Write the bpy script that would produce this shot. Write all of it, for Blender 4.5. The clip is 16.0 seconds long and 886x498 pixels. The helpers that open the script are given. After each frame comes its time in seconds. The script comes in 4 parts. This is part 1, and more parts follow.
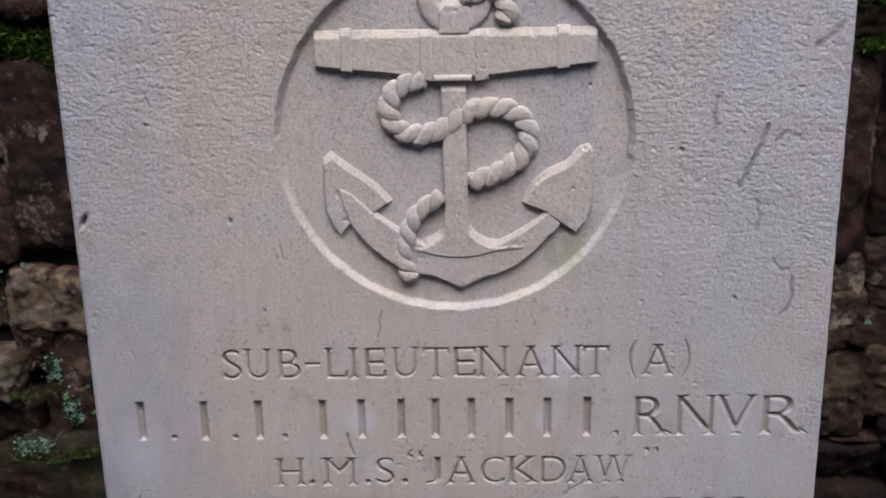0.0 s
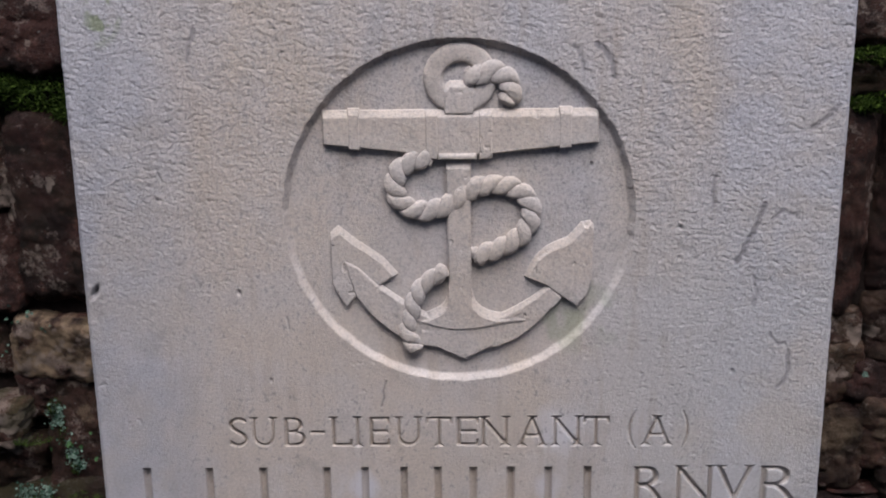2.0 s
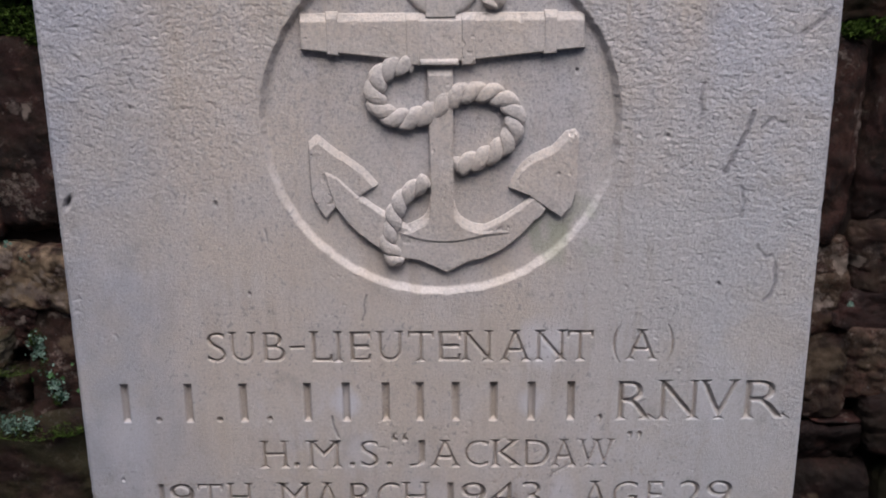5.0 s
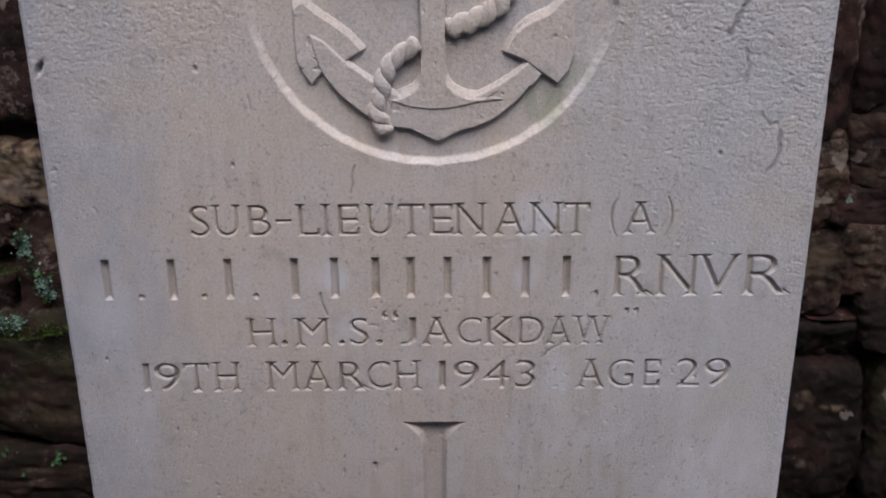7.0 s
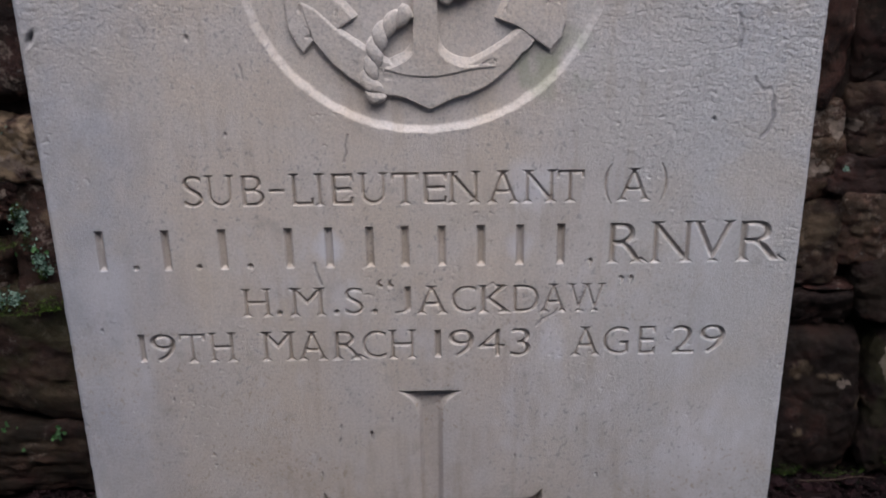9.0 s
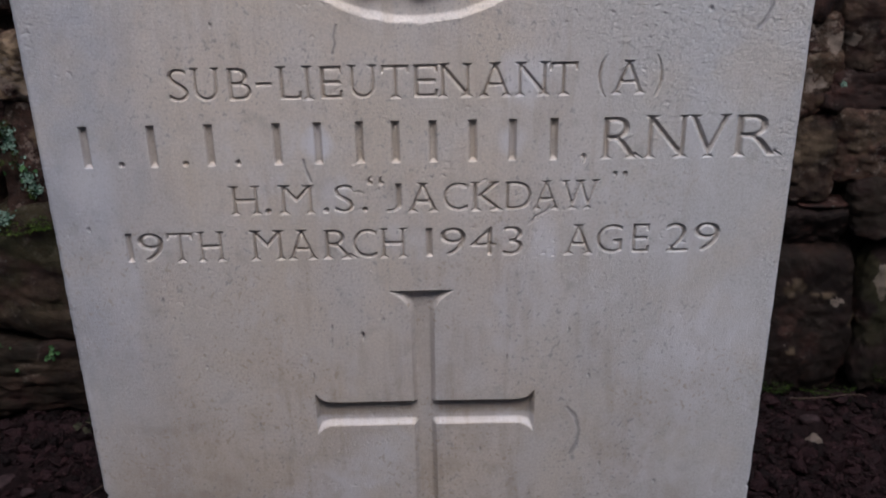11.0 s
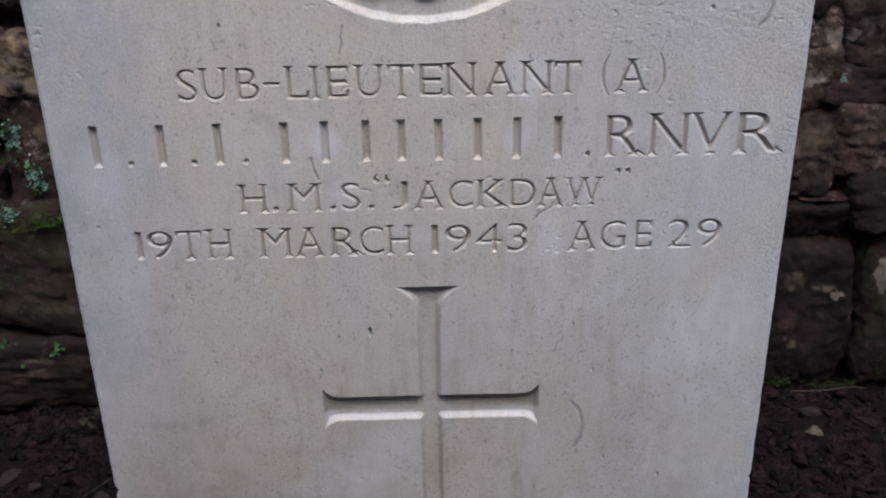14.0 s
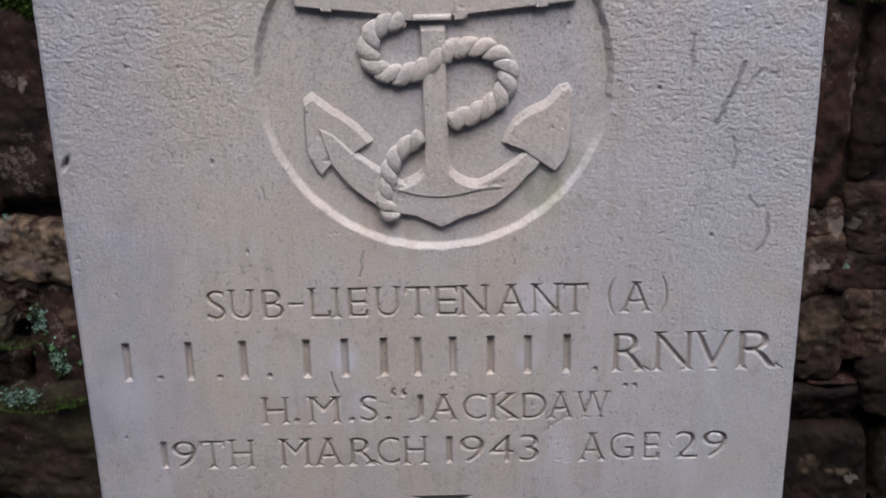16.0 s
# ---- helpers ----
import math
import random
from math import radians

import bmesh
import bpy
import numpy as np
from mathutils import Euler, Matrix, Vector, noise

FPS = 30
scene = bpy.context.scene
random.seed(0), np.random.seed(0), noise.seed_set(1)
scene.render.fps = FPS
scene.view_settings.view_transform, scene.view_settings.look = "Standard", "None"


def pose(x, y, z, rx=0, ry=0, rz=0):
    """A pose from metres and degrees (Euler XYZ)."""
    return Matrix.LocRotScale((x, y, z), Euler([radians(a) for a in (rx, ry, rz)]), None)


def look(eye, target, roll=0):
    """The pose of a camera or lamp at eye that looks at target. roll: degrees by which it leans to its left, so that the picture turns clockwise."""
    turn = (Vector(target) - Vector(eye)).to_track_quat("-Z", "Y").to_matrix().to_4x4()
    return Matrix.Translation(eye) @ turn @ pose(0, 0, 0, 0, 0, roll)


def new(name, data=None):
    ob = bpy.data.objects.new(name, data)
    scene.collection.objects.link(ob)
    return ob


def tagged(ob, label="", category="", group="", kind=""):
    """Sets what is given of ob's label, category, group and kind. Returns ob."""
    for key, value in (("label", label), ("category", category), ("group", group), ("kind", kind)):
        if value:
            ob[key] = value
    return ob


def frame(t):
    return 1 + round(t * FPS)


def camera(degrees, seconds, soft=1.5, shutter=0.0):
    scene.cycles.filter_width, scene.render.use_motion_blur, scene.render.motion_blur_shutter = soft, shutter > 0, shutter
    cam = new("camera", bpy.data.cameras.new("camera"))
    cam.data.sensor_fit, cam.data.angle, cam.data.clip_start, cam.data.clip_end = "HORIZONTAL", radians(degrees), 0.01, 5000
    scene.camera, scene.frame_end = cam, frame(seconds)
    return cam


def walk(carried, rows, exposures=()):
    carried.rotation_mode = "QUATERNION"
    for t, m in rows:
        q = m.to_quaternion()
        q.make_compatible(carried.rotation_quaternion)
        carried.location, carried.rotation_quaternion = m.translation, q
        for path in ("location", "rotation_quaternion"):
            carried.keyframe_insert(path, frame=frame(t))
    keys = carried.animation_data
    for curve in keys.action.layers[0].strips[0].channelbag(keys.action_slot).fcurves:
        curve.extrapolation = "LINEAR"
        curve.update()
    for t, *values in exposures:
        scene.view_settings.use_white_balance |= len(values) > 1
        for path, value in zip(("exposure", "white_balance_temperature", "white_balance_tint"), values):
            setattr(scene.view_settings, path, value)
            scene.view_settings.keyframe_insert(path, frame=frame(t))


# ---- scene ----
cam = camera(43.8, 16.0, soft=1.9)
PATH = [
    (0, (0.004, -0.531, 0.798), (-0.031, 1.383, 0.218), -1.1),
    (0.5, (0.003, -0.532, 0.801), (-0.03, 1.382, 0.222), -0.8),
    (1, (0.003, -0.535, 0.813), (-0.03, 1.391, 0.277), -0.5),
    (1.5, (0.001, -0.537, 0.822), (-0.032, 1.394, 0.302), -0.6),
    (2, (0.002, -0.537, 0.822), (-0.031, 1.393, 0.296), -0.7),
    (2.5, (0.002, -0.538, 0.823), (-0.025, 1.391, 0.296), -0.6),
    (3, (0.002, -0.538, 0.822), (-0.027, 1.391, 0.294), -0.8),
    (3.5, (0.001, -0.536, 0.821), (-0.024, 1.389, 0.277), -0.6),
    (6, (0.006, -0.524, 0.784), (0.007, 1.355, 0.1), -0.5),
    (6.5, (0.005, -0.52, 0.777), (0.011, 1.345, 0.056), -0.4),
    (7, (0.005, -0.518, 0.772), (0.006, 1.332, 0.013), -0.5),
    (7.5, (0.006, -0.519, 0.771), (0.005, 1.323, -0.01), -0.6),
    (8, (0.007, -0.52, 0.773), (0.007, 1.317, -0.018), -0.9),
    (10.5, (0.008, -0.517, 0.752), (0.012, 1.29, -0.106), -1.0),
    (11, (0.009, -0.52, 0.746), (0.018, 1.265, -0.157), -1.0),
    (11.5, (0.009, -0.521, 0.74), (0.024, 1.243, -0.203), -0.8),
    (12, (0.006, -0.521, 0.732), (0.02, 1.221, -0.251), -0.7),
    (12.5, (0.005, -0.521, 0.731), (0.02, 1.201, -0.286), -0.5),
    (13, (0.005, -0.522, 0.731), (0.021, 1.189, -0.304), -0.6),
    (13.5, (0.005, -0.523, 0.739), (0.019, 1.208, -0.262), -1.0),
    (14, (0.006, -0.526, 0.751), (0.015, 1.253, -0.162), -1.2),
    (14.5, (0.007, -0.531, 0.766), (0.009, 1.295, -0.048), -1.4),
    (15, (0.007, -0.535, 0.777), (0.003, 1.317, 0.023), -1.3),
    (15.5, (0.005, -0.535, 0.782), (-0.002, 1.329, 0.057), -1.1),
    (16, (0.006, -0.539, 0.792), (-0.003, 1.35, 0.135), -1.3),
]
EXPOSURES = [(0.0, 1.0, 6380, 15), (1.5, 0.91, 6400, 15), (3.5, 0.93, 6440, 15), (6.0, 0.9, 6420, 15), (8.0, 0.82, 6370, 14), (10.5, 0.83, 6320, 13), (11.5, 0.84, 6290, 13), (12.5, 0.98, 6300, 13), (13.5, 1.14, 6170, 11), (14.5, 1.09, 6070, 9), (15.2, 1.01, 6140, 11), (16.0, 0.97, 6290, 14)]
walk(cam, [(t, look(eye, target, roll)) for t, eye, target, roll in PATH], EXPOSURES)

# ---------------------------------------------------------------- world and light: an overcast day
SUN_ELEVATION, SUN_TURN = 60.0, 176.0
world = bpy.data.worlds.new("overcast_sky")
scene.world = world
world.use_nodes = True
wn = world.node_tree.nodes
wl = world.node_tree.links
sky = wn.new("ShaderNodeTexSky")
sky.sky_type = "NISHITA"
sky.sun_disc = False
sky.sun_elevation = radians(SUN_ELEVATION)
sky.sun_rotation = radians(SUN_TURN)
sky.air_density, sky.dust_density, sky.ozone_density = 0.8, 4.0, 1.0
wn["Background"].inputs["Strength"].default_value = 0.10
wl.new(sky.outputs["Color"], wn["Background"].inputs["Color"])

sun_data = bpy.data.lights.new("sun", "SUN")
sun_data.energy, sun_data.angle, sun_data.color = 2.0, radians(58), (0.965, 0.985, 1.0)
sun = new("sun", sun_data)
sun.matrix_world = look((0.1, -1.5, 2.6), (0, 0, 0))


# ---------------------------------------------------------------- numeric noise for shaped surfaces
TABLE2 = np.random.RandomState(5).rand(256, 256)
TABLE3 = np.random.RandomState(6).rand(32, 32, 32)


def noise2(x, y, shift=0):
    """Smooth value noise, 0 to 1, one lump a unit."""
    x, y = np.asarray(x, float) + 17.31 * shift, np.asarray(y, float) + 9.77 * shift
    x, y = 0.857 * x - 0.515 * y, 0.515 * x + 0.857 * y
    i, j = np.floor(x).astype(int), np.floor(y).astype(int)
    u, v = x - i, y - j
    u, v = u * u * (3 - 2 * u), v * v * (3 - 2 * v)
    a, b = TABLE2[i & 255, j & 255], TABLE2[(i + 1) & 255, j & 255]
    c, d = TABLE2[i & 255, (j + 1) & 255], TABLE2[(i + 1) & 255, (j + 1) & 255]
    return (a * (1 - u) + b * u) * (1 - v) + (c * (1 - u) + d * u) * v


def layered2(x, y, octaves=4, shift=0):
    total, weight = 0.0, 0.0
    for n in range(octaves):
        total = total + noise2(x * 2 ** n, y * 2 ** n, shift + n) * 0.55 ** n
        weight += 0.55 ** n
    return total / weight


def noise3(p, shift=0):
    p = np.asarray(p, float) + 7.13 * shift
    i = np.floor(p).astype(int)
    f = p - i
    f = f * f * (3 - 2 * f)
    out = 0.0
    for a in (0, 1):
        for b in (0, 1):
            for c in (0, 1):
                w = (f[:, 0] if a else 1 - f[:, 0]) * (f[:, 1] if b else 1 - f[:, 1]) * (f[:, 2] if c else 1 - f[:, 2])
                out = out + w * TABLE3[(i[:, 0] + a) & 31, (i[:, 1] + b) & 31, (i[:, 2] + c) & 31]
    return out


def smooth(a, b, x):
    t = np.clip((x - a) / (b - a), 0, 1)
    return t * t * (3 - 2 * t)


# ---------------------------------------------------------------- mesh helpers
def mesh_from(name, verts, faces, material, soft=True, attributes=None):
    """A mesh from arrays of corners and of triangles or quads."""
    verts, faces = np.asarray(verts, np.float32), np.asarray(faces, np.int32)
    side = faces.shape[1]
    me = bpy.data.meshes.new(name)
    me.vertices.add(len(verts))
    me.vertices.foreach_set("co", verts.ravel())
    me.loops.add(faces.size)
    me.loops.foreach_set("vertex_index", faces.ravel())
    me.polygons.add(len(faces))
    me.polygons.foreach_set("loop_start", np.arange(0, faces.size, side, dtype=np.int32))
    me.polygons.foreach_set("use_smooth", np.full(len(faces), soft))
    for key, values in (attributes or {}).items():
        layer = me.attributes.new(key, "FLOAT", "POINT")
        layer.data.foreach_set("value", np.asarray(values, np.float32))
    me.materials.append(material)
    me.update(calc_edges=True)
    me.validate()
    return me


def part(name, bm, material, parent, label=""):
    """Links a bmesh as one mesh object under a thing or a part."""
    me = bpy.data.meshes.new(name)
    bm.normal_update()
    bm.to_mesh(me)
    bm.free()
    me.materials.append(material)
    ob = new(name, me)
    ob.parent = parent
    return tagged(ob, label)


def piece(name, me, parent=None, label=""):
    ob = new(name, me)
    if parent is not None:
        ob.parent = parent
    return tagged(ob, label)


def cube_grid(n):
    """Corners and quads of a cube of side 2 whose faces are cut n by n, closed."""
    index, verts, faces = {}, [], []

    def corner(p):
        if p not in index:
            index[p] = len(verts)
            verts.append([2 * c / n - 1 for c in p])
        return index[p]

    for axis in range(3):
        b, c = (axis + 1) % 3, (axis + 2) % 3
        for end in (0, n):
            for i in range(n):
                for j in range(n):
                    ring = []
                    for di, dj in ((0, 0), (1, 0), (1, 1), (0, 1)):
                        p = [0, 0, 0]
                        p[axis], p[b], p[c] = end, i + di, j + dj
                        ring.append(corner(tuple(p)))
                    faces.append(ring if end else ring[::-1])
    return np.array(verts), np.array(faces)


GRIDS = {n: cube_grid(n) for n in (2, 3, 4, 7, 50)}


def lump(n, size, seed, rough=0.12, power=5.0, fine=0.0):
    """Corners and quads of a rounded, uneven lump of rock round the origin."""
    rng = np.random.RandomState(seed)
    verts, faces = GRIDS[n]
    p = verts / ((np.abs(verts) ** power).sum(1) ** (1 / power))[:, None]
    # uneven corners
    warp = rng.uniform(-1, 1, (2, 2, 2, 3)) * rough * 1.3
    u = (p + 1) / 2
    shift = np.zeros_like(p)
    for a in (0, 1):
        for b in (0, 1):
            for c in (0, 1):
                w = (u[:, 0] if a else 1 - u[:, 0]) * (u[:, 1] if b else 1 - u[:, 1]) * (u[:, 2] if c else 1 - u[:, 2])
                shift += w[:, None] * warp[a, b, c]
    size = np.asarray(size, float)
    q = (p + shift) * size / 2
    least = size.min()
    out = p / np.linalg.norm(p, axis=1)[:, None]
    place = q / least
    d = rough * (noise3(place * 1.6, seed) - 0.5) + 0.5 * rough * (noise3(place * 4, seed + 1) - 0.5)
    q = q + out * (d * least)[:, None]
    if fine:
        ridged = np.abs(noise3(q * (62, 62, 62), seed + 2) - 0.5) * 2
        q = q + out * (fine * ((ridged - 0.5) + 0.7 * (noise3(q * 150, seed + 3) - 0.5) + 0.45 * (noise3(q * 310, seed + 4) - 0.5)))[:, None]
    return q, faces


# ---------------------------------------------------------------- materials
def material(name):
    m = bpy.data.materials.new(name)
    m.use_nodes = True
    return m, m.node_tree.nodes, m.node_tree.links, m.node_tree.nodes["Principled BSDF"]


def noise_node(nodes, links, vector, scale, detail=4.0, rough=0.55):
    n = nodes.new("ShaderNodeTexNoise")
    n.inputs["Scale"].default_value, n.inputs["Detail"].default_value, n.inputs["Roughness"].default_value = scale, detail, rough
    links.new(vector, n.inputs["Vector"])
    return n.outputs["Fac"]


def ramp(nodes, links, value, low, high):
    n = nodes.new("ShaderNodeMapRange")
    n.interpolation_type = "SMOOTHSTEP"
    n.inputs["From Min"].default_value, n.inputs["From Max"].default_value = low, high
    links.new(value, n.inputs["Value"])
    return n.outputs["Result"]


def times(nodes, links, a, b):
    n = nodes.new("ShaderNodeMath")
    n.operation = "MULTIPLY"
    for socket, v in zip(n.inputs, (a, b)):
        if isinstance(v, (int, float)):
            socket.default_value = v
        else:
            links.new(v, socket)
    return n.outputs[0]


def blend(nodes, links, fac, a, b):
    n = nodes.new("ShaderNodeMix")
    n.data_type = "RGBA"
    for socket, v in ((n.inputs["Factor"], fac), (n.inputs["A"], a), (n.inputs["B"], b)):
        if isinstance(v, tuple):
            socket.default_value = (*v, 1)
        elif isinstance(v, (int, float)):
            socket.default_value = v
        else:
            links.new(v, socket)
    return n.outputs["Result"]


def bumped(nodes, links, shader, height, strength, distance, before=None):
    n = nodes.new("ShaderNodeBump")
    n.inputs["Strength"].default_value, n.inputs["Distance"].default_value = strength, distance
    links.new(height, n.inputs["Height"])
    if before is not None:
        links.new(before, n.inputs["Normal"])
    links.new(n.outputs["Normal"], shader.inputs["Normal"])
    return n.outputs["Normal"]


def attribute(nodes, name):
    n = nodes.new("ShaderNodeAttribute")
    n.attribute_name = name
    return n.outputs["Fac"]


def limestone():
    """Pale sawn limestone, warm and grey by turns, with weathering, flecks, algae and scuffs."""
    m, nodes, links, shader = material("limestone")
    spot = nodes.new("ShaderNodeTexCoord").outputs["Object"]
    warm = attribute(nodes, "warm")
    colour = blend(nodes, links, warm, (0.470, 0.474, 0.520), (0.564, 0.498, 0.442))
    colour = blend(nodes, links, times(nodes, links, attribute(nodes, "grime"), 0.55), colour, (0.325, 0.330, 0.362))
    colour = blend(nodes, links, times(nodes, links, attribute(nodes, "sage"), 0.8), colour, (0.480, 0.488, 0.508))
    cloud = ramp(nodes, links, noise_node(nodes, links, spot, 22, 5, 0.6), 0.38, 0.66)
    colour = blend(nodes, links, times(nodes, links, cloud, 0.45), colour, (0.545, 0.533, 0.545))
    straw = ramp(nodes, links, noise_node(nodes, links, spot, 15, 6, 0.62), 0.48, 0.66)
    colour = blend(nodes, links, times(nodes, links, straw, 0.38), colour, (0.52, 0.452, 0.372))
    dirt = ramp(nodes, links, noise_node(nodes, links, spot, 55, 6, 0.65), 0.52, 0.74)
    colour = blend(nodes, links, times(nodes, links, dirt, 0.40), colour, (0.28, 0.255, 0.235))
    grain = ramp(nodes, links, noise_node(nodes, links, spot, 650, 3, 0.6), 0.35, 0.7)
    colour = blend(nodes, links, times(nodes, links, grain, 0.30), colour, (0.29, 0.275, 0.27))
    fleck = ramp(nodes, links, noise_node(nodes, links, spot, 330, 3, 0.6), 0.62, 0.72)
    colour = blend(nodes, links, times(nodes, links, fleck, 0.30), colour, (0.17, 0.15, 0.14))
    soot = ramp(nodes, links, noise_node(nodes, links, spot, 640, 4, 0.7), 0.50, 0.64)
    colour = blend(nodes, links, times(nodes, links, times(nodes, links, soot, attribute(nodes, "rough")), 0.55), colour, (0.20, 0.20, 0.215))
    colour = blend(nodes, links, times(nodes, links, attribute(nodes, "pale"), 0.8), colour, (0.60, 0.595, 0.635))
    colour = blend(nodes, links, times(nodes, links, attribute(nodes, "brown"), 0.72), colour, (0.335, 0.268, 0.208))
    colour = blend(nodes, links, times(nodes, links, attribute(nodes, "scuff"), 0.75), colour, (0.20, 0.195, 0.21))
    colour = blend(nodes, links, times(nodes, links, attribute(nodes, "algae"), 0.7), colour, (0.20, 0.25, 0.12))
    links.new(colour, shader.inputs["Base Color"])
    shader.inputs["Roughness"].default_value = 0.88
    shader.inputs["Specular IOR Level"].default_value = 0.25
    first = bumped(nodes, links, shader, noise_node(nodes, links, spot, 850, 4, 0.65), 0.6, 0.0004)
    bumped(nodes, links, shader, noise_node(nodes, links, spot, 1300, 2, 0.5), 0.5, 0.0004, first)
    return m


def rubble():
    """Damp dark sandstone: each stone of its own brown, with pale lichen crusts and rusty stains."""
    m, nodes, links, shader = material("rubble_stone")
    spot = nodes.new("ShaderNodeTexCoord").outputs["Object"]
    own = nodes.new("ShaderNodeObjectInfo").outputs["Random"]
    r = nodes.new("ShaderNodeValToRGB")
    stops = ((0.0, (0.056, 0.0215, 0.0178)), (0.25, (0.072, 0.0285, 0.0212)), (0.5, (0.043, 0.0186, 0.0158)), (0.75, (0.082, 0.0335, 0.0250)), (1.0, (0.057, 0.0255, 0.0205)))
    while len(r.color_ramp.elements) < len(stops):
        r.color_ramp.elements.new(0.5)
    for e, (at, c) in zip(r.color_ramp.elements, stops):
        e.position, e.color = at, (*c, 1)
    links.new(own, r.inputs["Fac"])
    colour = r.outputs["Color"]
    bent = nodes.new("ShaderNodeVectorMath")
    bent.operation = "MULTIPLY_ADD"
    swirl = nodes.new("ShaderNodeTexNoise")
    swirl.inputs["Scale"].default_value, swirl.inputs["Detail"].default_value = 70, 5
    links.new(spot, swirl.inputs["Vector"])
    links.new(swirl.outputs["Color"], bent.inputs[0])
    bent.inputs[1].default_value = (0.03, 0.03, 0.03)
    links.new(spot, bent.inputs[2])
    chips = nodes.new("ShaderNodeTexVoronoi")
    chips.inputs["Scale"].default_value = 75
    links.new(bent.outputs[0], chips.inputs["Vector"])
    facet = nodes.new("ShaderNodeRGBToBW")
    links.new(chips.outputs["Color"], facet.inputs[0])
    colour = blend(nodes, links, times(nodes, links, facet.outputs[0], 0.45), colour, (0.012, 0.0075, 0.0068))
    patch = ramp(nodes, links, noise_node(nodes, links, spot, 30, 8, 0.72), 0.42, 0.62)
    colour = blend(nodes, links, times(nodes, links, patch, 0.88), colour, (0.0085, 0.0055, 0.0052))
    rust = ramp(nodes, links, noise_node(nodes, links, spot, 46, 7, 0.75), 0.54, 0.68)
    colour = blend(nodes, links, times(nodes, links, rust, 0.7), colour, (0.125, 0.060, 0.044))
    crust = ramp(nodes, links, noise_node(nodes, links, spot, 37, 9, 0.78), 0.56, 0.62)
    colour = blend(nodes, links, times(nodes, links, crust, 0.75), colour, (0.20, 0.155, 0.135))
    speck = ramp(nodes, links, noise_node(nodes, links, spot, 190, 2, 0.5), 0.72, 0.77)
    colour = blend(nodes, links, times(nodes, links, speck, 0.8), colour, (0.26, 0.25, 0.23))
    grain = ramp(nodes, links, noise_node(nodes, links, spot, 380, 4, 0.65), 0.40, 0.66)
    colour = blend(nodes, links, times(nodes, links, grain, 0.55), colour, (0.008, 0.0055, 0.005))
    # darkens chosen stones, mostly the lower ones, in place of shade on the wall
    colour = blend(nodes, links, times(nodes, links, attribute(nodes, "painted_shade"), 0.85), colour, (0.0072, 0.0042, 0.0035))
    colour = blend(nodes, links, times(nodes, links, times(nodes, links, attribute(nodes, "tan"), ramp(nodes, links, noise_node(nodes, links, spot, 75, 8, 0.75), 0.28, 0.54)), 0.85), colour, (0.29, 0.21, 0.135))
    frayed = nodes.new("ShaderNodeMath")
    frayed.operation = "MULTIPLY_ADD"
    links.new(noise_node(nodes, links, spot, 110, 8, 0.78), frayed.inputs[0])
    frayed.inputs[1].default_value = 2.2
    links.new(attribute(nodes, "crust"), frayed.inputs[2])
    colour = blend(nodes, links, times(nodes, links, times(nodes, links, ramp(nodes, links, frayed.outputs[0], 1.55, 1.90), ramp(nodes, links, attribute(nodes, "crust"), 0.0, 0.25)), 0.75), colour, (0.20, 0.160, 0.135))
    colour = blend(nodes, links, times(nodes, links, attribute(nodes, "algae"), 0.8), colour, (0.0375, 0.0425, 0.0150))
    links.new(colour, shader.inputs["Base Color"])
    shader.inputs["Roughness"].default_value = 0.72
    shader.inputs["Specular IOR Level"].default_value = 0.15
    first = bumped(nodes, links, shader, facet.outputs[0], 0.8, 0.0035)
    first = bumped(nodes, links, shader, noise_node(nodes, links, spot, 130, 9, 0.75), 1.0, 0.0050, first)
    bumped(nodes, links, shader, noise_node(nodes, links, spot, 480, 4, 0.7), 1.0, 0.0016, first)
    return m


def earth(name, dark, light, wet=0.75):
    m, nodes, links, shader = material(name)
    spot = nodes.new("ShaderNodeTexCoord").outputs["Object"]
    island = nodes.new("ShaderNodeNewGeometry").outputs["Random Per Island"]
    colour = blend(nodes, links, island, dark, light)
    mottle = ramp(nodes, links, noise_node(nodes, links, spot, 60, 6, 0.7), 0.4, 0.7)
    colour = blend(nodes, links, times(nodes, links, mottle, 0.6), colour, (0.005, 0.003, 0.0033))
    crumb = ramp(nodes, links, noise_node(nodes, links, spot, 330, 3, 0.6), 0.62, 0.75)
    colour = blend(nodes, links, times(nodes, links, crumb, 0.5), colour, (0.034, 0.021, 0.022))
    links.new(colour, shader.inputs["Base Color"])
    shader.inputs["Roughness"].default_value = wet
    shader.inputs["Specular IOR Level"].default_value = 0.10
    first = bumped(nodes, links, shader, noise_node(nodes, links, spot, 180, 6, 0.7), 0.9, 0.004)
    bumped(nodes, links, shader, noise_node(nodes, links, spot, 700, 3, 0.6), 0.5, 0.001, first)
    return m


def plain(name, a, b, scale, roughness=0.8, island=False):
    m, nodes, links, shader = material(name)
    spot = nodes.new("ShaderNodeTexCoord").outputs["Object"]
    fac = ramp(nodes, links, noise_node(nodes, links, spot, scale, 4, 0.6), 0.35, 0.65)
    if island:
        fac = nodes.new("ShaderNodeNewGeometry").outputs["Random Per Island"]
    links.new(blend(nodes, links, fac, a, b), shader.inputs["Base Color"])
    shader.inputs["Roughness"].default_value = roughness
    shader.inputs["Specular IOR Level"].default_value = 0.2
    bumped(nodes, links, shader, noise_node(nodes, links, spot, scale * 8, 4, 0.6), 0.5, 0.0008)
    return m


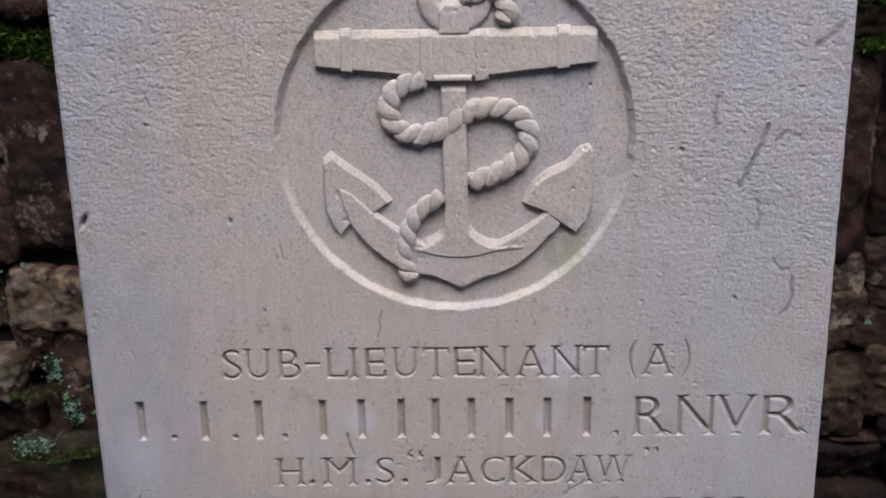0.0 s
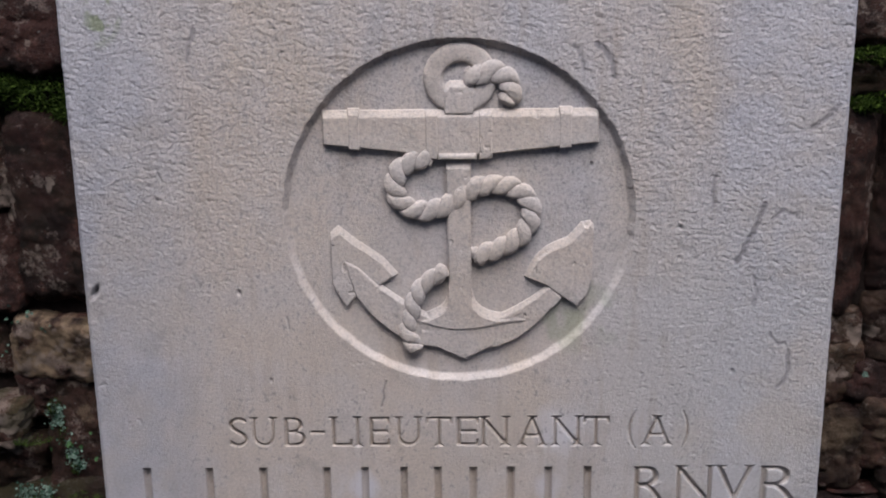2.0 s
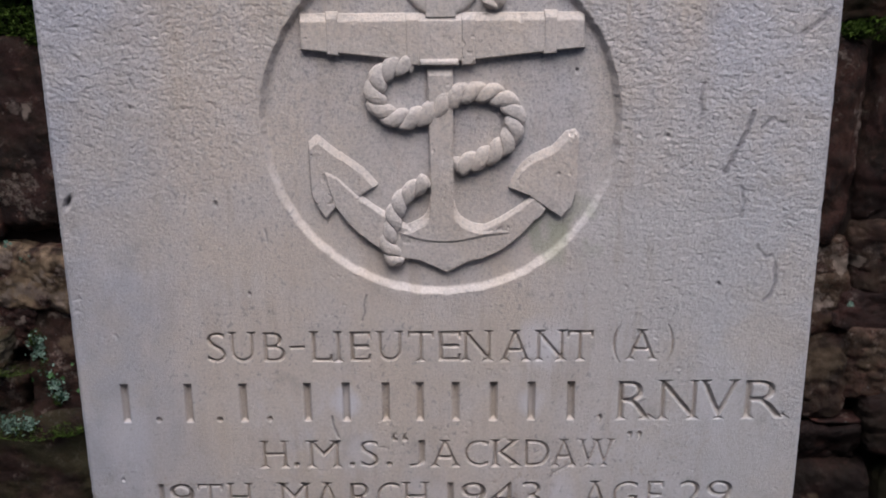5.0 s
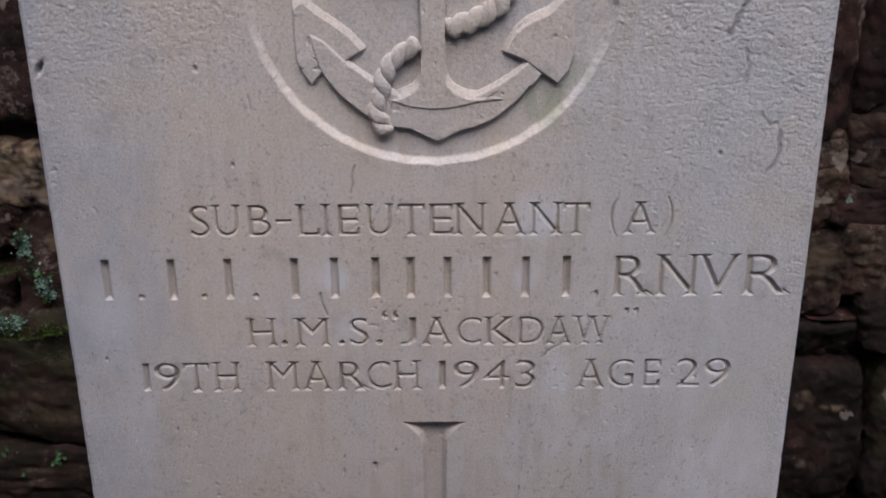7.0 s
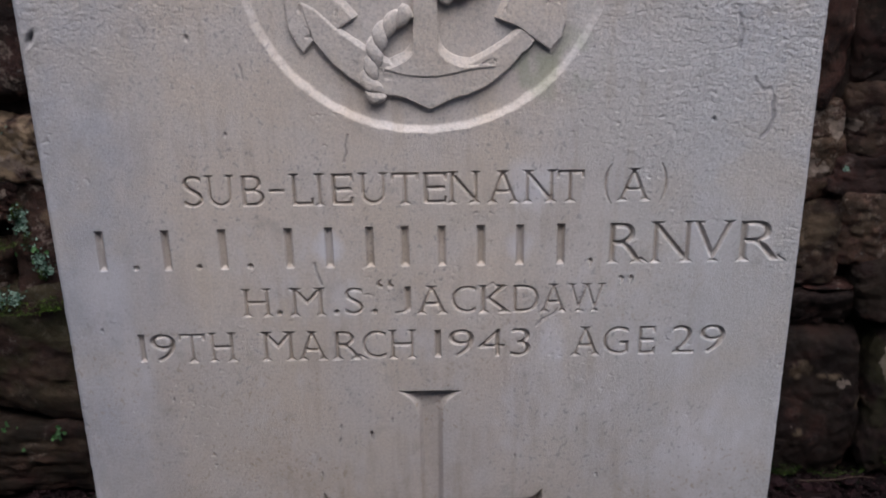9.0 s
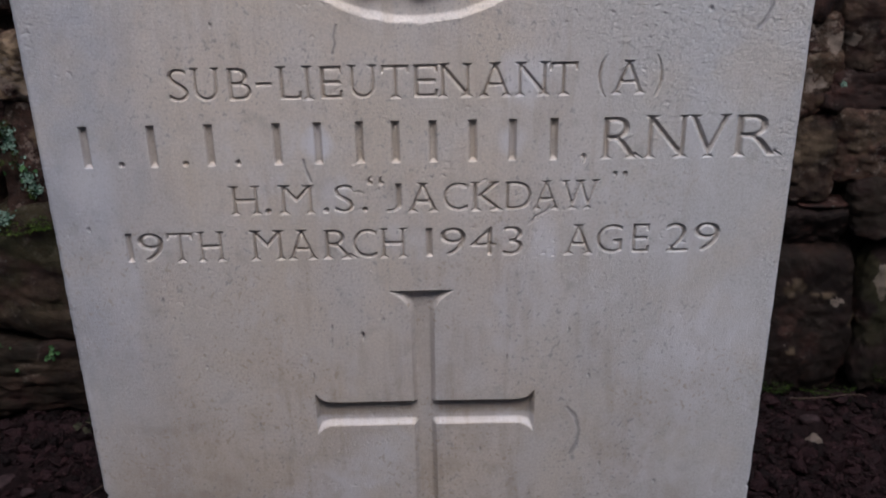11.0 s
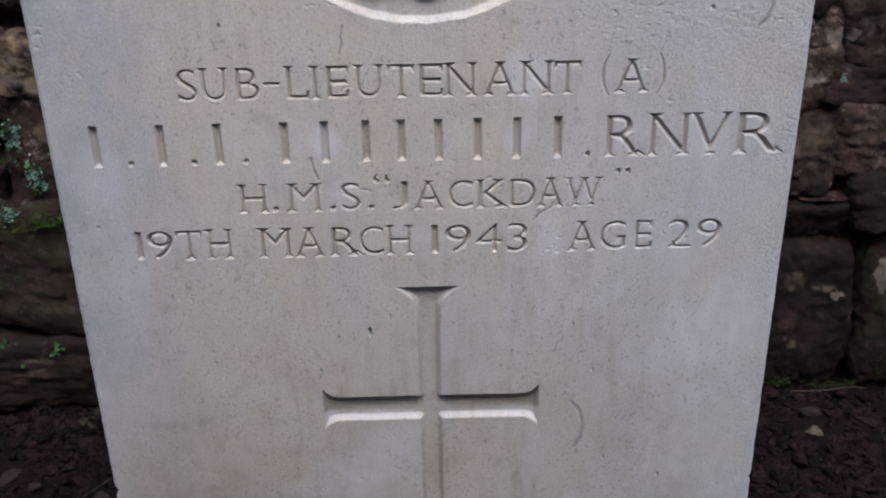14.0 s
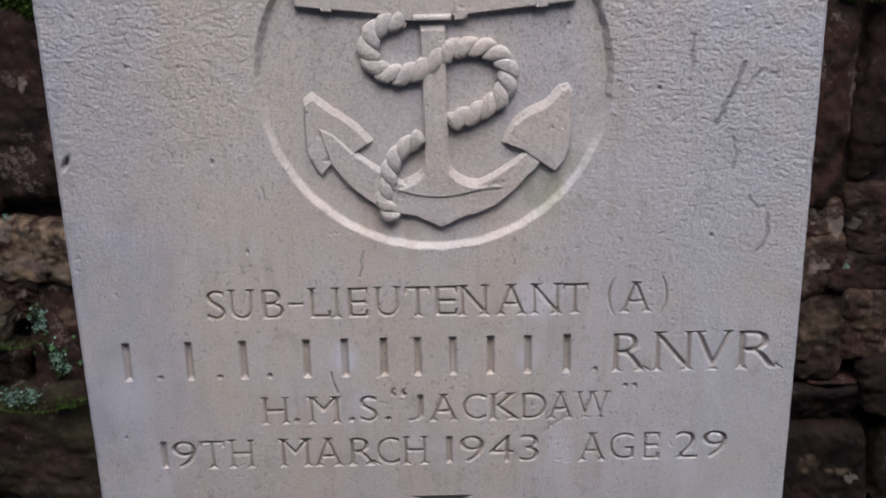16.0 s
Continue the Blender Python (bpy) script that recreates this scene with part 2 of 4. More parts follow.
LIMESTONE = limestone()
RUBBLE = rubble()
SOIL = earth("damp_soil", (0.0052, 0.0022, 0.0025), (0.0088, 0.0037, 0.0041))
CLOD = earth("soil_clods", (0.0036, 0.0016, 0.0018), (0.0195, 0.0084, 0.0098), 0.6)
MORTAR = earth("old_mortar", (0.020, 0.014, 0.012), (0.028, 0.020, 0.017), 0.9)
DULL_LEAF = plain("dull_leaf", (0.014, 0.014, 0.008), (0.034, 0.032, 0.020), 90, 0.9, True)
MOSS = plain("moss", (0.018, 0.036, 0.004), (0.062, 0.105, 0.014), 90, 0.9, True)
# darker copy of the moss, with the shade at the wall's foot painted in
MOSS_SHADED = plain("shaded_moss", (0.008, 0.017, 0.002), (0.030, 0.052, 0.007), 90, 0.9, True)
LICHEN = plain("leafy_lichen", (0.012, 0.040, 0.022), (0.16, 0.23, 0.19), 120, 0.85, True)
LEAF = plain("small_leaf", (0.016, 0.048, 0.014), (0.045, 0.105, 0.036), 120, 0.6, True)
TWIG = plain("dry_twig", (0.022, 0.013, 0.010), (0.048, 0.029, 0.022), 160, 0.8)
PEBBLE = plain("pebble", (0.060, 0.045, 0.038), (0.095, 0.074, 0.061), 90, 0.7)

# ---------------------------------------------------------------- ground: one sheet to the horizon
def ground_height(x, y):
    near = smooth(1.6, 0.9, np.abs(x)) * smooth(-1.2, -0.6, y)
    rough = 0.020 * (layered2(x * 14, y * 14, 3, 3) - 0.5) + 0.026 * (layered2(x * 60, y * 60, 4, 8) - 0.5) + 0.006 * (noise2(x * 170, y * 170, 4) - 0.5)
    rise = 0.012 * smooth(0.40, 0.58, y)
    return (rough * (0.3 + 0.7 * near) - rise * near) - 0.004


def spread(fine_from, fine_to, step, reach):
    inner = np.arange(fine_from, fine_to + step / 2, step)
    grow, gap, out = [], step, 0.0
    while out < reach:
        gap *= 1.35
        out += gap
        grow.append(out)
    grow = np.array(grow)
    return np.concatenate([fine_from - grow[::-1], inner, fine_to + grow])


def sheet(xs, ys):
    gx, gy = np.meshgrid(xs, ys)
    n, m = len(xs), len(ys)
    i = np.arange(n * m).reshape(m, n)
    quads = np.stack([i[:-1, :-1], i[:-1, 1:], i[1:, 1:], i[1:, :-1]], -1).reshape(-1, 4)
    return gx.ravel(), gy.ravel(), quads


gx, gy, quads = sheet(spread(-0.62, 0.62, 0.0045, 400.0), spread(0.02, 0.66, 0.0045, 400.0))
ground = new("ground", mesh_from("ground", np.stack([gx, gy, ground_height(gx, gy)], -1), quads, SOIL))
tagged(ground, "bare dark brown damp soil round the headstone", "soil", kind="structure")

# ---------------------------------------------------------------- the headstone
HALF, THICK, TOP, FOOT = 0.1918, 0.076, 0.812, -0.16
ROUND_X, ROUND_Z, ROUND_R, ROUND_DEPTH = 0.001, 0.6925, 0.0883, 0.0037

headstone = new("headstone")
tagged(headstone, "upright pale limestone war headstone with carved anchor emblem, lettering and cross", "headstone")

STEP = 0.00055
xs = np.linspace(-HALF, HALF, int(round(2 * HALF / STEP)) + 1)
zs = np.concatenate([np.arange(FOOT, 0.225, 0.004), np.arange(0.225, TOP, STEP)])
GX, GZ = np.meshgrid(xs, zs)
DEPTH = np.zeros_like(GX)
LETTERS = np.zeros_like(GX)
WHICH = np.zeros(GX.shape, np.int32)
ATTR = {k: np.zeros_like(GX) for k in ("warm", "sage", "grime", "scuff", "pale", "brown", "algae", "rough")}


def window(x0, x1, z0, z1):
    a, b = np.searchsorted(xs, (x0, x1))
    c, d = np.searchsorted(zs, (z0, z1))
    return slice(c, d), slice(a, b)


def polygon_depth(px, pz, segments):
    """Distance from each place to the outline, inside only; segments as rows of x0, z0, x1, z1."""
    far = np.full(px.shape, 1e9)
    inside = np.zeros(px.shape, bool)
    for ax, az, bx, bz in segments:
        dx, dz = bx - ax, bz - az
        t = np.clip(((px - ax) * dx + (pz - az) * dz) / max(dx * dx + dz * dz, 1e-12), 0, 1)
        far = np.minimum(far, (px - ax - t * dx) ** 2 + (pz - az - t * dz) ** 2)
        if az != bz:
            inside ^= ((az > pz) != (bz > pz)) & (px < ax + (pz - az) / dz * dx)
    return np.where(inside, np.sqrt(far), 0.0)


def loop_of(points):
    return [(*points[i], *points[(i + 1) % len(points)]) for i in range(len(points))]


# surface: rough weathered upper part, smoother below
high = smooth(0.56, 0.76, GZ + 0.07 * (GX / HALF) ** 2 + 0.04 * GX / HALF + 0.04 * (layered2(GX * 25, GZ * 25, 3, 2) - 0.5))
rows = np.maximum(high, (0.45 + 0.35 * smooth(0.40, 0.60, GZ)) * smooth(0.172, 0.190, GX + 0.016 * (noise2(GX * 90, GZ * 60, 7) - 0.5)))
coarse = 0.10 + 0.90 * rows
DEPTH += 0.00022 * coarse * (layered2(GX * 850, GZ * 1050, 1, 11) - 0.5)
DEPTH += 0.00034 * coarse * (np.random.RandomState(3).rand(*GX.shape) - 0.5)
SLANT = GZ + 0.25 * GX
DEPTH += 0.00034 * smooth(0.56, 0.84, layered2(GX * 300, SLANT * 1000, 3, 21)) * rows
DEPTH -= 0.00018 * smooth(0.60, 0.85, layered2(GX * 380, SLANT * 850, 3, 27)) * rows
DEPTH += 0.00030 * rows * (layered2(GX * 90, SLANT * 150, 3, 25) - 0.5)
DEPTH += 0.0008 * (layered2(GX * 14, GZ * 9, 3, 41) - 0.5)
# scattered small pits everywhere
DEPTH += 0.0004 * smooth(0.84, 0.95, noise2(GX * 600, GZ * 820, 57)) * smooth(0.50, 0.72, noise2(GX * 34, GZ * 26, 52))
DEPTH -= 0.00025 * smooth(0.86, 0.96, noise2(GX * 560, GZ * 760, 58)) * smooth(0.52, 0.74, noise2(GX * 30, GZ * 24, 53))
# worn arrises
edge = HALF - np.abs(GX)
DEPTH += 0.0016 * np.clip(1 - edge / 0.0022, 0, 1) ** 2 + 0.0007 * np.clip(1 - edge / 0.0045, 0, 1) * smooth(0.50, 0.85, layered2(GX * 180, GZ * 420, 4, 61)) * smooth(0.35, 0.65, noise2(GX * 40, GZ * 55, 62))

# sunk roundel with a splayed rim
far = np.hypot(GX - ROUND_X, GZ - ROUND_Z) + 0.0009 * (layered2(GX * 160, GZ * 160, 3, 65) - 0.5)
slope = np.clip((ROUND_R - far + 0.0011 * (layered2(GX * 300, GZ * 300, 3, 74) - 0.5)) / 0.0030, 0, 1)
DEPTH = np.where(far < ROUND_R, DEPTH * 0.45 + ROUND_DEPTH * slope, DEPTH)
WHICH[far < ROUND_R] = 1

# cross with flared ends, cut with sloping sides
def flare(x0, half0, x1, half1, n=7):
    return [(x0 + (x1 - x0) * k / n, half0 + (half1 - half0) * (k / n) ** 2.6) for k in range(n + 1)]


CROSS_Z, CROSS_TOP, CROSS_FOOT, CROSS_ARM = 0.3782, 0.4580, 0.2495, 0.0622
up = flare(0.441, 0.0066, CROSS_TOP, 0.0178)
down = flare(0.266, 0.0066, CROSS_FOOT, 0.0175)
side = flare(0.0515, 0.0080, CROSS_ARM, 0.0146)
outline = [(h, z) for z, h in up] + [(-h, z) for z, h in reversed(up)]
outline += [(-0.0060, CROSS_Z + 0.008)] + [(-x, CROSS_Z + h) for x, h in side] + [(-x, CROSS_Z - h) for x, h in reversed(side)] + [(-0.0062, CROSS_Z - 0.008)]
outline += [(-h, z) for z, h in down] + [(h, z) for z, h in reversed(down)]
outline += [(0.0062, CROSS_Z - 0.008)] + [(x, CROSS_Z - h) for x, h in side] + [(x, CROSS_Z + h) for x, h in reversed(side)] + [(0.0060, CROSS_Z + 0.008)]
outline = [(x - 0.0002, z) for x, z in outline]
w = window(-0.07, 0.07, 0.245, 0.465)
cut = polygon_depth(GX[w], GZ[w], loop_of(outline))
DEPTH[w] += np.minimum(cut * 1.55, 0.0037) * (0.93 + 0.14 * noise2(GX[w] * 60, GZ[w] * 60, 71))
WHICH[w][cut > 0] = 2
CUTS = ["body", "roundel", "cross"]


# lettering: the built-in face, cut to a V with small serifs
def glyph(character):
    """Outline of a character as segments, in its own units, and its box."""
    curve = bpy.data.curves.new("glyph", "FONT")
    curve.body = character
    curve.resolution_u = 4
    ob = new("glyph", curve)
    dep = bpy.context.evaluated_depsgraph_get()
    me = ob.evaluated_get(dep).to_mesh()
    bm = bmesh.new()
    bm.from_mesh(me)
    bmesh.ops.remove_doubles(bm, verts=bm.verts, dist=1e-5)
    seg = np.array([(*e.verts[0].co.xy, *e.verts[1].co.xy) for e in bm.edges if len(e.link_faces) == 1])
    bm.free()
    ob.evaluated_get(dep).to_mesh_clear()
    bpy.data.objects.remove(ob)
    bpy.data.curves.remove(curve)
    return seg


GLYPHS = {}
ROUND_LETTERS = "SCGOJ()-.,0123456789“”"


STEM_LEFT, STEM_RIGHT, SERIF = "UBLENARVHMDKW", "UNAVHMW", 0.0014


def carve(character, x0, x1, z0, z1, depth=0.0020, slim=0.0):
    if character not in GLYPHS:
        GLYPHS[character] = glyph(character)
    seg = GLYPHS[character].copy()
    if character in STEM_LEFT:
        x0 += SERIF
    if character in STEM_RIGHT:
        x1 -= SERIF
    ex, ez = seg[:, [0, 2]], seg[:, [1, 3]]
    seg[:, [0, 2]] = x0 + (ex - ex.min()) / (ex.max() - ex.min()) * (x1 - x0)
    seg[:, [1, 3]] = z0 + (ez - ez.min()) / (ez.max() - ez.min()) * (z1 - z0)
    w = window(x0 - 0.004, x1 + 0.005, z0 - 0.002, z1 + 0.002)
    px, pz = GX[w], GZ[w]
    cut = polygon_depth(px, pz, seg) - slim
    if character not in ROUND_LETTERS:
        tall = z1 - z0
        for end, way in ((z0, 1), (z1, -1)):
            line = end + way * 0.10 * tall
            cross = sorted(ax + (line - az) / (bz - az) * (bx - ax) for ax, az, bx, bz in seg if (az > line) != (bz > line))
            for a, b in zip(cross[::2], cross[1::2]):
                if b - a < 0.24 * tall and not (character in "EBDRL" and b - a > 0.2 * tall):
                    foot = [(a - 0.0019, end - way * 0.0002), (b + 0.0019, end - way * 0.0002), (b + 0.0002, end + way * 0.0016), (a - 0.0002, end + way * 0.0016)]
                    cut = np.maximum(cut, polygon_depth(px, pz, loop_of(foot)))
        tips = {"T": ((x0, z1, 1, -1), (x1, z1, -1, -1)), "E": ((x1, z1, -1, -1), (x1, z0, -1, 1)), "L": ((x1, z0, -1, 1),)}
        for tx, tz, wx, wz in tips.get(character, ()):
            tick = [(tx - wx * 0.0004, tz), (tx + wx * 0.0016, tz), (tx + wx * 0.0010, tz + wz * 0.0042), (tx - wx * 0.0006, tz + wz * 0.0046)]
            cut = np.maximum(cut, polygon_depth(px, pz, loop_of(tick)))
        if character == "R":
            leg = [(x1 - 0.0028, z0 + 0.0022), (x1 + 0.0036, z0 - 0.0008), (x1 + 0.0030, z0 + 0.0004), (x1 - 0.0012, z0 + 0.0034)]
            cut = np.maximum(cut, polygon_depth(px, pz, loop_of(leg)))
    press(w, cut, depth)


def carve_bar(x0, x1, z0, z1, depth=0.0022):
    w = window(x0 - 0.002, x1 + 0.002, z0 - 0.002, z1 + 0.002)
    press(w, polygon_depth(GX[w], GZ[w], loop_of([(x0, z0), (x1, z0), (x1, z1), (x0, z1)])), depth)


def press(w, cut, depth):
    wear = 0.8 + 0.4 * noise2(GX[w] * 160, GZ[w] * 160, 81)
    LETTERS[w] = np.maximum(LETTERS[w], np.minimum(np.clip(cut, 0, None) * 1.75, depth) * wear)
    WHICH[w][cut > 0] = len(CUTS)
    CUTS.append("letter")


def carve_line(text, places, z0, z1):
    for character, (a, b) in zip(text, places):
        low, top = z0, z1
        if character in ".":
            top = z0 + 0.0034
            a, b = (a + b) / 2 - 1.7, (a + b) / 2 + 1.7
        elif character == ",":
            low, top = z0 - 0.003, z0 + 0.0034
            a, b = (a + b) / 2 - 1.5, (a + b) / 2 + 1.5
        elif character == "-":
            carve_bar(a / 1000, b / 1000, z0 + 0.0072, z0 + 0.0094)
            continue
        elif character == "I":
            a, b = (a + b) / 2 - 1.15, (a + b) / 2 + 1.15
        elif character == "1":
            a, b = (a + b) / 2 - 2.2, (a + b) / 2 + 1.6
        elif character in "()":
            low, top = z0 - 0.002, z1 + 0.003
        elif character in "“”":
            low, top = z1 - 0.001, z1 + 0.0048
        carve(character, a / 1000, b / 1000, low, top, slim=0.00005)


carve_line("SUB-LIEUTENANT(A)", ((-122, -112), (-111, -96), (-94, -81), (-79, -71), (-69, -57), (-56, -51), (-49, -37), (-34, -19), (-17, -4), (-3, 10), (10.5, 27.5), (30, 47.5), (48.5, 65.5), (66, 79), (89, 94), (95.5, 113.5), (117, 121.5)), 0.567, 0.584)
carve_line("..." + "," + "RNVR", ((-153, -148), (-120, -116), (-94, -89), (82, 86), (92, 111), (114.5, 136.5), (135.3, 158.5), (159, 182)), 0.5325, 0.555)
carve_line("H.M.S.“JACKDAW”", ((-98, -82), (-80, -77), (-73, -54), (-50, -47), (-44, -34), (-30, -27), (-27, -18), (-18, -9), (-7, 10.5), (12, 25), (26, 43.5), (43, 58), (58, 73), (72.5, 93.5), (99, 107)), 0.505, 0.521)
carve_line("19THMARCH1943AGE29", ((-156, -150), (-149, -135), (-133, -120), (-118, -103), (-90, -71.5), (-71, -54), (-52, -36.5), (-36, -23), (-22, -7), (2.5, 7), (10, 24), (26, 40), (43, 54), (75, 91.5), (92.5, 106.5), (110, 120), (129, 141.5), (144, 158)), 0.4785, 0.4955)
# the rest of the second line: plain upright bars
for a, b in ((-179, -156), (-146, -122), (-111, -99), (-82, -60), (-60, -41), (-38, -21), (-19, -4), (-2, 17), (19, 36), (38, 57), (58, 79)):
    mid = (a + b) / 2000
    carve_bar(mid - 0.0022, mid + 0.0022, 0.5325, 0.555, 0.0022)

DEPTH += LETTERS


# knocks, scratches and scuffs
def pit(x, z, rx, rz, deep, turn=0.0):
    w = window(x - 0.01, x + 0.01, z - 0.01, z + 0.01)
    c, s = math.cos(turn), math.sin(turn)
    u, v = GX[w] - x, GZ[w] - z
    d = ((u * c + v * s) / rx) ** 2 + ((v * c - u * s) / rz) ** 2
    DEPTH[w] += deep * np.exp(-d * 1.2)
    # the hollow is tinted dark as well as sunk
    ATTR["scuff"][w] = np.maximum(ATTR["scuff"][w], 0.9 * np.exp(-d * 0.9))


def scratch(points, wide, deep, mark):
    px = [p[0] / 1000 for p in points]
    pz = [p[1] / 1000 for p in points]
    w = window(min(px) - 0.006, max(px) + 0.006, min(pz) - 0.006, max(pz) + 0.006)
    far = np.full(GX[w].shape, 1.0)
    for a, b, c, d in zip(px, pz, px[1:], pz[1:]):
        dx, dz = c - a, d - b
        t = np.clip(((GX[w] - a) * dx + (GZ[w] - b) * dz) / (dx * dx + dz * dz), 0, 1)
        far = np.minimum(far, np.hypot(GX[w] - a - t * dx, GZ[w] - b - t * dz))
    k = smooth(wide, wide * 0.35, far + wide * 0.6 * (noise2(GX[w] * 500, GZ[w] * 500, 91) - 0.5))
    DEPTH[w] += deep * k
    ATTR["scuff"][w] = np.maximum(ATTR["scuff"][w], mark * k)


pit(-0.186, 0.654, 0.0012, 0.0034, 0.0042, -0.5)
for x, z, r in ((-0.112, 0.653, 1.3), (0.142, 0.609, 1.1), (-0.033, 0.431, 1.1), (0.134, 0.326, 1.1), (-0.173, 0.498, 0.9), (0.112, 0.686, 1.2), (-0.098, 0.605, 1.0), (0.067, 0.718, 0.9), (-0.150, 0.702, 0.8), (-0.121, 0.412, 0.9), (0.092, 0.402, 0.8)):
    pit(x, z, r / 1700, r / 950, 0.0018, 0.25)
scratch(((153, 697), (150, 686), (145, 676), (141, 668)), 0.0019, 0.0004, 1.0)
scratch(((158, 690), (162, 694), (169, 692)), 0.0015, 0.0003, 0.8)
scratch(((128, 712), (127, 704), (128, 697)), 0.0014, 0.0003, 0.75)
scratch(((68, 777), (73, 773), (76, 767), (76.5, 762)), 0.0021, 0.0004, 1.0)
scratch(((57, 777), (61, 771), (62, 765)), 0.0014, 0.0003, 0.7)
scratch(((81, 380), (86, 373), (88, 364), (87, 355), (83.5, 348)), 0.0015, 0.0004, 0.75)
scratch(((170, 620), (171, 610), (169, 603), (166, 600)), 0.0016, 0.0004, 0.85)
scratch(((160, 629), (165, 623), (168, 624)), 0.0013, 0.0003, 0.65)
scratch(((186, 746), (179, 739), (173, 735)), 0.0020, 0.0003, 0.75)
scratch(((-126, 786), (-129, 778), (-130, 771)), 0.0015, 0.0003, 0.75)
scratch(((150, 660), (152, 651), (151, 645)), 0.0014, 0.0003, 0.65)

# hair cracks and dark slits
scratch(((-38, 604), (-39.5, 599), (-39, 595), (-40.5, 590)), 0.0006, 0.0006, 0.8)
scratch(((-58.5, 535), (-57.5, 529), (-55.5, 523)), 0.0008, 0.0007, 0.7)
scratch(((70, 509), (66, 504), (60, 501), (57, 497)), 0.0007, 0.0004, 0.3)
scratch(((44, 738), (46, 731), (45, 727)), 0.0006, 0.0005, 0.6)
scratch(((-88, 640), (-87, 633)), 0.0006, 0.0005, 0.6)
scratch(((-149, 716), (-147, 711)), 0.0006, 0.0005, 0.6)
for x, z in ((-0.0215, 0.440), (-0.050, 0.436), (-0.0505, 0.427), (0.031, 0.352), (0.066, 0.274), (-0.062, 0.405), (0.046, 0.415), (0.080, 0.432), (0.101, 0.340), (-0.095, 0.372), (0.118, 0.345), (-0.140, 0.455), (0.060, 0.318)):
    pit(x, z, 0.00045, 0.0014, 0.0012, 0.15 * math.sin(x * 900))
pit(-0.033, 0.430, 0.0006, 0.0022, 0.0025, 0.1)

ATTR["rough"] += rows
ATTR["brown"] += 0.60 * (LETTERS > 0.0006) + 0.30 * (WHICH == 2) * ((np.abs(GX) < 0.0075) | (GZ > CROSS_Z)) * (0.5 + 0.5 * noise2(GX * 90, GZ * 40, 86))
# weathering: warm in the middle, grey at the sides and above
ATTR["grime"] += smooth(-0.105, -0.175, GX + 0.05 * (layered2(GX * 60, GZ * 8, 4, 35) - 0.5)) * smooth(0.28, 0.42, GZ) * smooth(0.84, 0.62, GZ) * (0.35 + 0.65 * smooth(0.35, 0.65, layered2(GX * 130, GZ * 60, 4, 36)))
ATTR["grime"] += 0.5 * smooth(0.60, 0.76, layered2(GX * 75, GZ * 55, 4, 37)) * smooth(0.60, 0.72, GZ)
ATTR["sage"] += smooth(0.02, 0.13, GX + 0.10 * (layered2(GX * 14, GZ * 10, 3, 33) - 0.5)) * smooth(0.76, 0.62, GZ)
ATTR["warm"] += np.clip(1.15 - (0.45 + 0.45 * smooth(0.01, -0.05, GX) + 0.30 * smooth(0.34, 0.56, GZ)) * smooth(0.10, 0.19, np.abs(GX + 0.03 * (layered2(GX * 9, GZ * 6, 2, 93) - 0.5))) - 0.55 * smooth(0.60, 0.78, GZ) - 0.40 * smooth(0.04, 0.13, GX) * smooth(0.62, 0.72, GZ) + 2.0 * (layered2(GX * 20, GZ * 5.5, 4, 95) - 0.5) + 0.7 * (layered2(GX * 45, GZ * 9, 4, 85) - 0.5), 0, 1)
ATTR["brown"] += (0.16 + 0.62 * smooth(0.02, -0.12, GX + 0.06 * (layered2(GX * 30, GZ * 30, 3, 38) - 0.5)) * smooth(0.42, 0.27, GZ) + 0.80 * smooth(0.36, 0.80, 0.48 * layered2(GX * 36, GZ * 30, 6, 97) + 0.30 * layered2(GX * 120, GZ * 105, 4, 77) + 0.22 * layered2(GX * 420, GZ * 330, 3, 88))) * smooth(0.54, 0.27, GZ) * (1 - 0.8 * smooth(0.12, 0.19, GX)) * (1 - 0.6 * smooth(-0.165, -0.193, GX))
# cross arms: upper half browner, with darker stains at the tips
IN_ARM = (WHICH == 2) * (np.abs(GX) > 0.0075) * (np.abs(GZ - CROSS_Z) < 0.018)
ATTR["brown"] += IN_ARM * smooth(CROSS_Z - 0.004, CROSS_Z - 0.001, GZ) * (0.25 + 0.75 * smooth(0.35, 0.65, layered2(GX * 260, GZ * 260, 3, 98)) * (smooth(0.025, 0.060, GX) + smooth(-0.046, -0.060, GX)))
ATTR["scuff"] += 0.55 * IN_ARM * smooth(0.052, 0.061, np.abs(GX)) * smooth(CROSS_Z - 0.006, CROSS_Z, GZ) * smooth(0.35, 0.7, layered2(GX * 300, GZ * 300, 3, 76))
# lower slope of the arms, facing up, painted paler to look lit
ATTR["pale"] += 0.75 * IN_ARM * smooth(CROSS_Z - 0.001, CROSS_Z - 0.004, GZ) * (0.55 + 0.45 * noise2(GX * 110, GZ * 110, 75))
ATTR["pale"] += 0.4 * smooth(0.54, 0.72, 0.6 * layered2(GX * 24, GZ * 16, 5, 99) + 0.4 * layered2(GX * 170, GZ * 90, 3, 87)) * smooth(0.68, 0.5, GZ)
